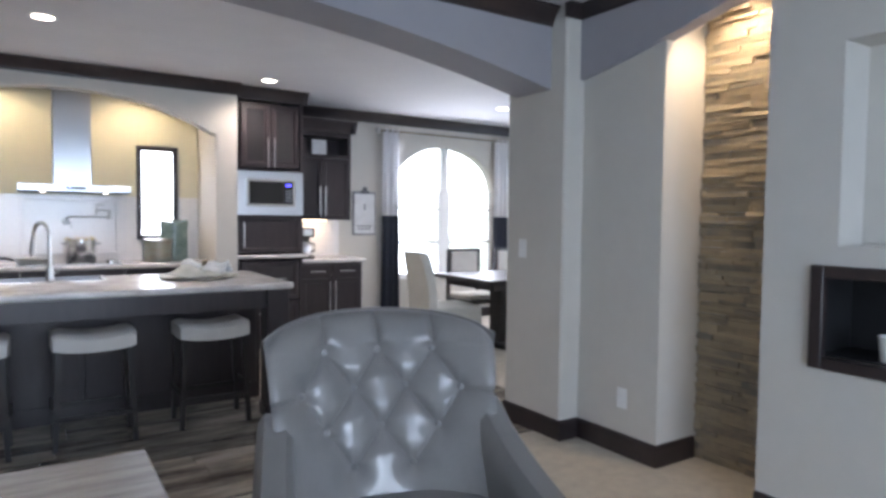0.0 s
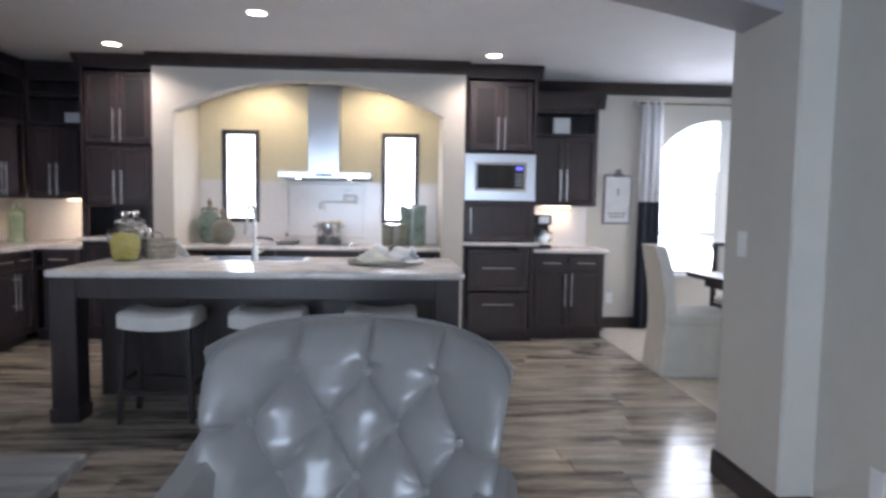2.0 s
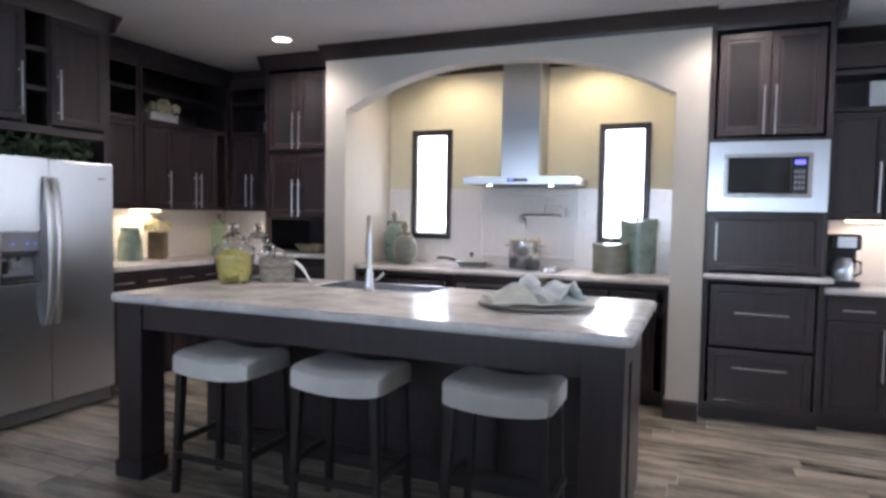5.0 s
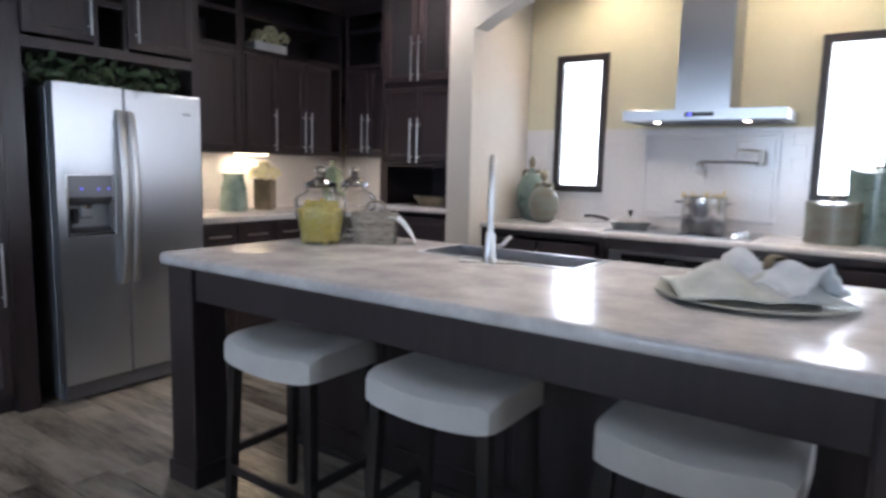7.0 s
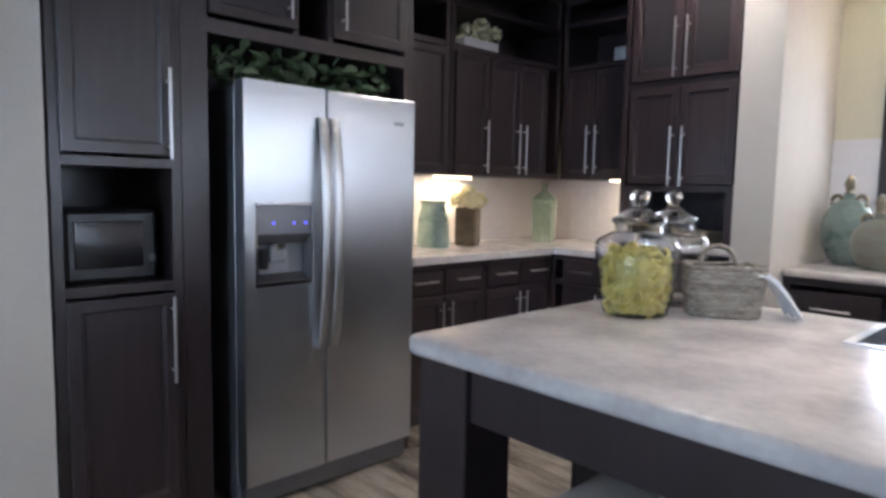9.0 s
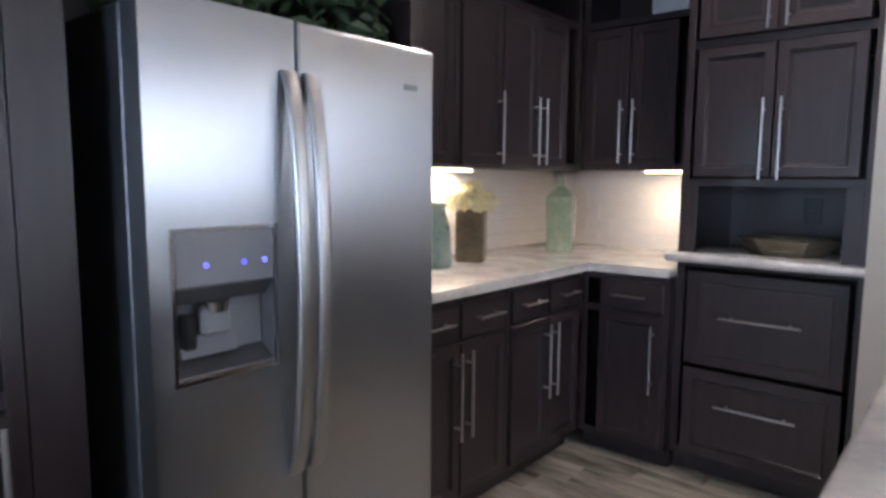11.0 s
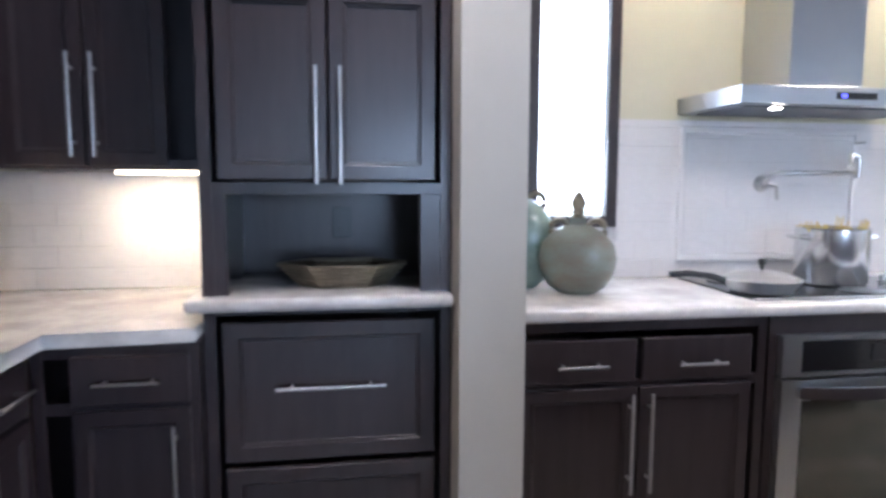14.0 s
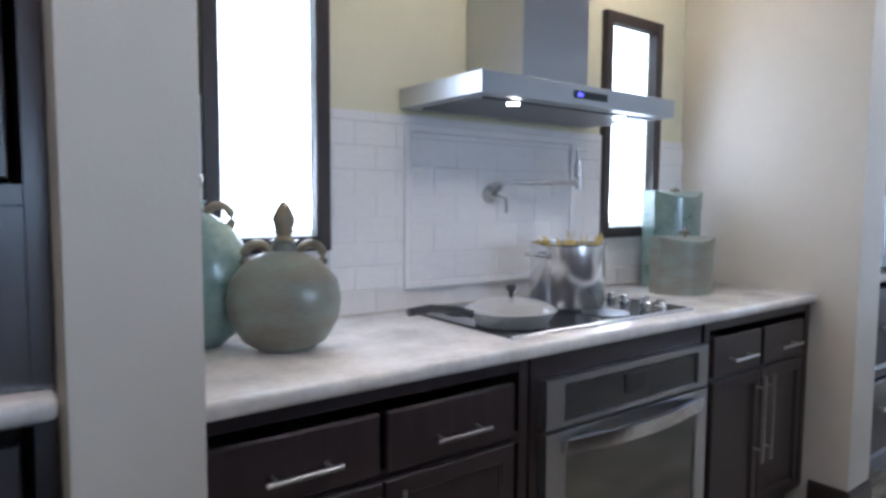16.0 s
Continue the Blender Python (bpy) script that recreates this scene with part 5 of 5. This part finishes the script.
pn = thing("frying_pan", "steel frying pan with a glass lid and black handle", "pan", pose(0.375, 7.315, ZC + 0.012))
part("vessel", lathe([(0, 0), (0.10, 0), (0.128, 0.04), (0.133, 0.043), (0.122, 0.042), (0.098, 0.006), (0, 0.006)], seg=40), mat("pale_aluminium", (0.8, 0.8, 0.8), 0.3, 0.8, var=0.03, scale=8), pn, smooth=True)
ld = part("lid", lathe([(0.126, 0.043), (0.128, 0.047), (0.09, 0.064), (0.03, 0.074), (0, 0.075), (0.03, 0.070), (0.09, 0.060), (0.126, 0.043)], seg=40), GLASS, pn, "domed glass lid", smooth=True)
ld.visible_shadow = False
part("lid_knob", lathe([(0.006, 0.074), (0.008, 0.09), (0.016, 0.10), (0.012, 0.112), (0, 0.114)], seg=14), BLACK, ld, smooth=True)
part("handle", tube([(-0.125, 0.02, 0.035), (-0.17, 0.03, 0.05), (-0.25, 0.045, 0.06), (-0.315, 0.055, 0.055)], 0.012, seg=10), BLACK, pn, smooth=True)

# ---- left worktop ----
pc = thing("pitcher", "tall pale teal metal pitcher with a curved handle", "pitcher", pose(-2.265, 6.42, ZC, 0, 0, -60))
part("vessel", lathe([(0, 0), (0.098, 0), (0.102, 0.02), (0.098, 0.06), (0.096, 0.065), (0.09, 0.17), (0.072, 0.225), (0.07, 0.25), (0.08, 0.27), (0.074, 0.27), (0.064, 0.245), (0, 0.235)], seg=28), TEAL, pc, smooth=True)
part("handle", tube([(-0.07, 0, 0.245), (-0.13, 0, 0.265), (-0.175, 0, 0.235), (-0.18, 0, 0.18), (-0.145, 0, 0.12), (-0.095, 0, 0.07)], 0.008, seg=8), BRONZE, pc, smooth=True)
fv = thing("square_vase", "dark square vase with cream silk flowers", "vase", pose(-2.245, 6.69, ZC, 0, 0, 30))
part("vessel", box(-0.065, 0.065, -0.065, 0.065, 0, 0.235, 0.008), BRONZE, fv)


def blossoms(parent, spots, material, seed, r=0.03):
    rr = random.Random(seed)
    for cx, cy, cz in spots:
        own = bmesh.new()
        for q in range(26):
            a, b = rr.uniform(0, 6.283), rr.uniform(-0.4, 1.4)
            p = Vector((math.cos(a) * math.cos(b), math.sin(a) * math.cos(b), math.sin(b))) * r
            o2 = bmesh.new()
            bmesh.ops.create_icosphere(o2, subdivisions=1, radius=r * 0.42)
            bmesh.ops.transform(o2, matrix=Matrix.Translation(p + Vector((cx, cy, cz))) @ pose(0, 0, 0, rr.uniform(0, 180), rr.uniform(0, 180), 0) @ Matrix.Diagonal((1, 1, 0.35, 1)), verts=o2.verts)
            join(own, o2)
        part("flower", own, material, parent, smooth=True)


blossoms(fv, [(-0.07, 0, 0.27), (0.0, -0.05, 0.28), (0.07, 0.01, 0.27), (0.0, 0.05, 0.29), (0.0, 0.0, 0.315), (-0.05, -0.06, 0.25), (0.06, -0.06, 0.255)], PETAL, 3, 0.042)
bt = thing("tall_bottle", "square pale green glazed bottle with a narrow neck", "bottle", pose(-2.145, 7.315, ZC, 0, 0, 20))
GLZ = mat("pale_green_glaze", (0.19, 0.26, 0.18), 0.25, scale=6, second=(0.36, 0.42, 0.32), coat=0.3)
own = bmesh.new()
rows = []
for hw, z in ((0.058, 0), (0.062, 0.01), (0.067, 0.27), (0.064, 0.285), (0.03, 0.325), (0.016, 0.34), (0.016, 0.385), (0.02, 0.39)):
    rows.append([own.verts.new((hw * sx, hw * sy, z)) for sx, sy in ((-1, -1), (1, -1), (1, 1), (-1, 1))])
for a, b in zip(rows, rows[1:]):
    for k in range(4):
        own.faces.new((a[k], a[(k + 1) % 4], b[(k + 1) % 4], b[k]))
own.faces.new(rows[0])
own.faces.new(rows[-1])
bmesh.ops.bevel(own, geom=[e for e in own.edges if abs(e.verts[0].co.z - e.verts[1].co.z) > 0.2], offset=0.012, segments=2, affect="EDGES")
part("vessel", own, GLZ, bt)
bowl = thing("bread_basket", "shallow hexagonal woven basket in the niche", "basket", pose(-1.07, 7.27, 0.963))
for k in range(6):
    r = 0.13 + 0.012 * k
    pts = [(r * math.cos(math.pi * q / 3), 0.62 * r * math.sin(math.pi * q / 3), 0.008 + 0.012 * k) for q in range(7)]
    part("weave", tube(pts, 0.008, seg=6), BRONZE, bowl)
part("bottom", lathe([(0, 0.001), (0.13, 0.001), (0.13, 0.008), (0, 0.008)], seg=6, flat=0.62), BRONZE, bowl)


def outlet(m, material=WHITEP, label="white wall outlet plate"):
    t = thing("wall_outlet", label, "outlet", m)
    part("plate", box(-0.036, 0.036, -0.006, 0, -0.058, 0.058, 0.002), material, t)
    for z in (-0.022, 0.022):
        part("socket", box(-0.016, 0.016, -0.008, -0.005, z - 0.014, z + 0.014, 0.001), material, t)


outlet(pose(-1.07, 7.741, 1.13), BLACK, "black wall outlet plate in the niche")
outlet(pose(-1.68, YB - 0.014, 1.16))
outlet(pose(3.2, 3.14, 0.33, 0, 0, -90))
outlet(pose(COLX, 3.86, 1.16, 0, 0, -90), WHITEP, "white light switch plate on the column")
outlet(pose(3.75, YB, 0.33))

# ---- shelves, fridge top, coffee corner ----
pl = thing("planter_box", "cream flower planter on the open shelf", "planter", pose(-2.25, 6.72, 2.036, 0, 0, 90))
part("trough", box(-0.15, 0.15, -0.06, 0.06, 0, 0.09, 0.004), PAPER, pl)
blossoms(pl, [(-0.12 + 0.06 * k, -0.045 + 0.05 * (k % 2), 0.10 + 0.03 * (k % 3)) for k in range(5)], PETAL, 8, 0.045)
single("storage_box", box(-1.78, -1.60, 7.50, 7.62, 2.036, 2.15, 0.006), PAPER, "small pale box on the corner shelf", "box")
single("picture_block", box(3.02, 3.19, 7.46, 7.50, 2.046, 2.215, 0.004), PAPER, "pale square block on the open shelf", "decoration")
single("storage_jar", lathe([(0, 0), (0.05, 0), (0.06, 0.08), (0.045, 0.15), (0.05, 0.16), (0, 0.16)], centre=(-2.2, 5.98, 2.036)), PAPER, "pale jar on the open shelf", "jar", smooth=True)
gar = thing("leaf_garland", "dark green leafy garland with pale sprigs above the fridge", "garland", pose(-1.80, 4.86, FH))
rnd = random.Random(12)
part("vine", tube([(-0.02 + 0.03 * math.sin(3 * k), 0.03 + 0.80 * k / 14, 0.03 + 0.02 * math.sin(2 * k)) for k in range(15)], 0.007, seg=6), BRONZE, gar, smooth=True)
own = bmesh.new()
v = [own.verts.new(c) for c in ((0, 0, 0), (0.018, 0.02, 0.005), (0.014, 0.045, 0.003), (0, 0.065, -0.004), (-0.014, 0.045, 0.003), (-0.018, 0.02, 0.005), (0, 0.03, -0.004))]
for a, b in ((0, 1), (1, 2), (2, 3), (3, 4), (4, 5), (5, 0)):
    own.faces.new((v[a], v[b], v[6]))
lf = part("leaf", own, LEAF, gar)
lmesh = lf.data
for k in range(260):
    q = lf if k == 0 else new("leaf", lmesh)
    q.parent = gar
    q.matrix_basis = pose(rnd.gauss(0.0, 0.035), rnd.uniform(0.02, 0.84), rnd.uniform(0.012, 0.12), rnd.uniform(-70, 70), rnd.uniform(-70, 70), rnd.uniform(0, 360)) @ Matrix.Scale(rnd.uniform(0.7, 1.15), 4)
cm = thing("coffee_maker", "black and steel drip coffee maker", "coffee maker", pose(2.90, 7.40, ZC))
part("base", box(-0.09, 0.09, -0.11, 0.12, 0, 0.035, 0.008), BLACK, cm)
part("tower", box(-0.09, 0.09, 0.04, 0.12, 0.035, 0.33, 0.01), BLACK, cm)
part("head", box(-0.09, 0.09, -0.11, 0.12, 0.235, 0.335, 0.012), BLACK, cm)
part("control_plate", box(-0.045, 0.06, -0.114, -0.108, 0.25, 0.32, 0.002), STEEL, cm)
cf = part("carafe", lathe([(0, 0.037), (0.06, 0.037), (0.068, 0.09), (0.06, 0.15), (0.045, 0.17), (0.048, 0.18), (0, 0.18)], centre=(0, -0.035, 0)), STEEL, cm, smooth=True)
part("handle", tube([(0.05, -0.06, 0.165), (0.09, -0.09, 0.16), (0.092, -0.09, 0.09), (0.062, -0.07, 0.07)], 0.008, seg=8), BLACK, cf)
cb = thing("clipboard_sign", "grey framed clipboard sign on the wall", "wall sign", pose(3.805, YB, 1.14))
part("board", box(-0.155, 0.155, -0.022, 0, 0, 0.53, 0.006), mat("grey_frame", (0.30, 0.30, 0.31), 0.6, var=0.15, scale=15), cb)
pp = part("paper", box(-0.135, 0.135, -0.026, -0.0215, 0.02, 0.50), PAPER, cb)
for z, w in ((0.10, 0.10), (0.065, 0.085)):
    for k in range(4):
        part("text_bar", box(-w + k * w / 2, -w + k * w / 2 + w * 0.36, -0.0275, -0.0255, z, z + 0.02), INK, pp)
part("emblem", box(-0.012, 0.012, -0.0275, -0.0255, 0.30, 0.38), GREYPL, pp)
part("clip", box(-0.06, 0.06, -0.035, -0.02, 0.50, 0.535, 0.004), STEELD, cb)
part("clip_ring", lathe([(0.022, -0.006), (0.03, -0.006), (0.03, 0.006), (0.022, 0.006), (0.022, -0.006)], seg=18, tilt=pose(0, 0, 0, 90), centre=(0, -0.025, 0.555)), STEELD, cb)
ckk = thing("wall_clock", "round dark-rimmed wall clock with a white face", "clock", pose(-1.72, 4.055, 1.64, 0, 0, 90))
part("rim", lathe([(0.11, 0), (0.125, 0), (0.125, 0.03), (0.11, 0.03), (0.11, 0)], seg=40, tilt=pose(0, 0, 0, 90)), BLACK, ckk, smooth=True)
fc = part("face", lathe([(0, 0), (0.112, 0), (0.112, 0.012), (0, 0.012)], seg=40, tilt=pose(0, 0, 0, 90)), WHITEP, ckk)
part("hour_needle", box(-0.004, 0.004, -0.016, -0.0125, 0, 0.055), BLACK, fc)
part("minute_needle", box(0, 0.085, -0.018, -0.0165, -0.003, 0.003), BLACK, fc)
tb = thing("toaster_oven", "dark countertop appliance in the pantry cubby", "appliance", pose(FX - 0.22, 4.56, 0.895, 0, 0, 90))
part("body", box(-0.15, 0.15, -0.10, 0.16, 0.0, 0.25, 0.015), BLACK, tb)
part("window", box(-0.12, 0.10, -0.106, -0.099, 0.05, 0.21, 0.003), BLACKGL, tb)
part("knob", cyl((0.125, -0.115, 0.08), (0.125, -0.1, 0.08), 0.014), STEELD, tb)
# media wall niches
fp = thing("fireplace_frame", "dark framed linear niche in the media wall", "fireplace")
bm = box(3.095, 3.14, 2.012, 2.065, 0.74, 1.17, 0.004)
box(3.096, 3.14, -0.3, 2.012, 1.12, 1.17, 0.004, bm)
box(3.096, 3.14, -0.3, 2.012, 0.74, 0.79, 0.004, bm)
part("frame", bm, TRIM, fp)
part("lining", box(3.43, 3.449, -0.29, 2.055, 0.791, 1.119), BLACK, fp)
part("lining_floor", box(3.14, 3.43, -0.29, 2.055, 0.7905, 0.797), BLACK, fp)
part("lining_side", box(3.14, 3.43, 2.05, 2.058, 0.797, 1.118), BLACK, fp)
single("white_cup", lathe([(0, 0), (0.04, 0), (0.05, 0.10), (0.045, 0.10), (0.036, 0.01), (0, 0.01)], centre=(3.22, 1.80, 0.798)), WHITEP, "white ceramic cup in the dark niche", "cup", smooth=True)
vent = thing("floor_vent", "small metal floor vent near the island", "vent")
part("frame", box(1.92, 2.04, 5.25, 5.50, 0.001, 0.006), BRONZE, vent)
for k in range(8):
    part("slat", box(1.935, 2.025, 5.265 + k * 0.029, 5.28 + k * 0.029, 0.006, 0.008), BLACK, vent)

# ---- tiles, stones, planks ----
tile_bm = box(-0.5, 0.5, -0.5, 0.5, -0.5, 0.5)
bmesh.ops.bevel(tile_bm, geom=[e for e in tile_bm.edges if all(v.co.y < 0 for v in e.verts)], offset=0.02, segments=1, affect="EDGES")
tile_mesh = bpy.data.meshes.new("tile")
tile_bm.to_mesh(tile_mesh)
tile_bm.free()
tile_mesh.materials.append(TILE)


def tiles(parent, m, u0, u1, z0, z1, holes=(), w=0.152, h=0.076):
    """Running-bond tiles in the local xz plane, faces towards -y."""
    r, z = 0, z0
    while z < z1 - 0.01:
        top = min(z + h, z1)
        x = u0 - (w / 2 if r % 2 else 0)
        while x < u1 - 0.005:
            a, b = max(x, u0), min(x + w, u1)
            spans = [(a, b)]
            for ha, hb, hc, hd_ in holes:
                if z < hd_ and top > hc:
                    spans = [s for a0, b0 in spans for s in ((a0, min(b0, ha)), (max(a0, hb), b0)) if s[1] - s[0] > 0.012]
            for a0, b0 in spans:
                if b0 - a0 > 0.012 and top - z > 0.012:
                    o = new("tile", tile_mesh)
                    o.parent = parent
                    o.matrix_basis = m @ Matrix.Translation(((a0 + b0) / 2, -0.006, (z + top) / 2)) @ Matrix.Diagonal((b0 - a0 - 0.0014, 0.008, top - z - 0.0014, 1))
            x += w
        z += h
        r += 1


f_ = 0.042
h1 = (WIN1[0] - f_, WIN1[1] + f_, WIN1[2] - f_, WIN1[3] + f_)
h2 = (WIN2[0] - f_, WIN2[1] + f_, WIN2[2] - f_, WIN2[3] + f_)
PANEL = (0.30, 1.10, 0.97, 1.50)
bs = thing("backsplash_range", "white glazed tile backsplash behind the range", "backsplash", kind="structure")
bm = box(AX0 + 0.001, h1[0], YB - 0.004, YB - 0.001, CT, 1.535)
box(h1[1], h2[0], YB - 0.004, YB - 0.001, CT, 1.535, bm=bm)
box(h2[1], AX1 - 0.001, YB - 0.004, YB - 0.001, CT, 1.535, bm=bm)
box(h1[0], h1[1], YB - 0.004, YB - 0.001, CT, h1[2], bm=bm)
box(h2[0], h2[1], YB - 0.004, YB - 0.001, CT, h2[2], bm=bm)
part("grout", bm, GROUT, bs)
tiles(bs, pose(0, YB - 0.003, 0), AX0 + 0.002, AX1 - 0.002, CT + 0.001, 1.535, (h1, h2, PANEL))
bm = box(PANEL[0] - 0.012, PANEL[1] + 0.012, YB - 0.022, YB - 0.003, PANEL[2] - 0.012, PANEL[2] + 0.018, 0.005)
box(PANEL[0] - 0.012, PANEL[1] + 0.012, YB - 0.022, YB - 0.003, PANEL[3] - 0.018, PANEL[3] + 0.012, 0.005, bm)
box(PANEL[0] - 0.012, PANEL[0] + 0.018, YB - 0.021, YB - 0.003, PANEL[2], PANEL[3], 0.005, bm)
box(PANEL[1] - 0.018, PANEL[1] + 0.012, YB - 0.021, YB - 0.003, PANEL[2], PANEL[3], 0.005, bm)
part("panel_moulding", bm, TILE, bs)
tiles(bs, pose(0, YB - 0.003, 0), PANEL[0] + 0.018, PANEL[1] - 0.018, PANEL[2] + 0.018, PANEL[3] - 0.018, w=0.19, h=0.095)
b2 = thing("backsplash_corner", "white glazed tile backsplash under the wall cabinets", "backsplash", kind="structure")
part("grout", box(XL + 0.001, XL + 0.004, 5.805, YB - 0.004, CT, 1.314), GROUT, b2)
part("grout", box(XL + 0.004, -1.447, YB - 0.004, YB - 0.001, CT, 1.314), GROUT, b2)
tiles(b2, pose(0, YB - 0.003, 0), XL + 0.014, -1.448, CT + 0.001, 1.314)
tiles(b2, pose(XL + 0.003, 0, 0, 0, 0, 90), 5.806, YB - 0.014, CT + 0.001, 1.314)
b3 = thing("backsplash_coffee", "white glazed tile backsplash behind the coffee maker", "backsplash", kind="structure")
part("grout", box(2.77, 3.47, YB - 0.004, YB - 0.001, CT, 1.319), GROUT, b3)
tiles(b3, pose(0, YB - 0.003, 0), 2.771, 3.469, CT + 0.001, 1.319)

rnd = random.Random(5)
sw = thing("stone_veneer", "stacked brown and grey ledgestone in the niche", "stone wall", kind="structure")
z = 0.0
while z < CZ - 0.02:
    h = min(rnd.choice((0.02, 0.026, 0.032, 0.038)), CZ - 0.003 - z)
    y = 2.287
    while y < 2.895:
        w = min(rnd.uniform(0.12, 0.36), 2.896 - y)
        if w > 0.02:
            d = rnd.uniform(0.015, 0.036)
            own = box(-d, 0.0, 0.0015, w - 0.0015, 0.001, h - 0.001)
            for vv in own.verts:
                vv.co += Vector((rnd.uniform(-0.006, 0.006) if vv.co.x < -0.005 else 0, 0, rnd.uniform(-0.002, 0.002)))
            o = part("stone", own, STONE, sw)
            o.location = (3.559, y, z)
        y += w
    z += h

plank_mesh = {}
PL = thing("floor_planks", "weathered grey-brown wood plank floor", "floor", kind="structure")
rnd = random.Random(2)
PWD = 0.165
y, r = 3.73, 0
while y < YB:
    y1 = min(y + PWD, YB)
    x = -2.46 - rnd.uniform(0, 1.1)
    while x < 3.525:
        x1 = min(x + 1.22, 3.526)
        a = max(x, -2.46)
        if x1 - a > 0.03:
            key = (round(x1 - a, 3), round(y1 - y, 3))
            if key not in plank_mesh:
                own = box(0, x1 - a - 0.0025, 0, y1 - y - 0.0025, -0.011, 0.0)
                bmesh.ops.bevel(own, geom=[e for e in own.edges if all(v.co.z > -0.005 for v in e.verts)], offset=0.0015, segments=1, affect="EDGES")
                me = bpy.data.meshes.new("plank")
                own.to_mesh(me)
                own.free()
                me.materials.append(PLANK)
                plank_mesh[key] = me
            o = new("plank", plank_mesh[key])
            o.parent = PL
            o.location = (a, y, 0.0)
        x = x1
    y += PWD
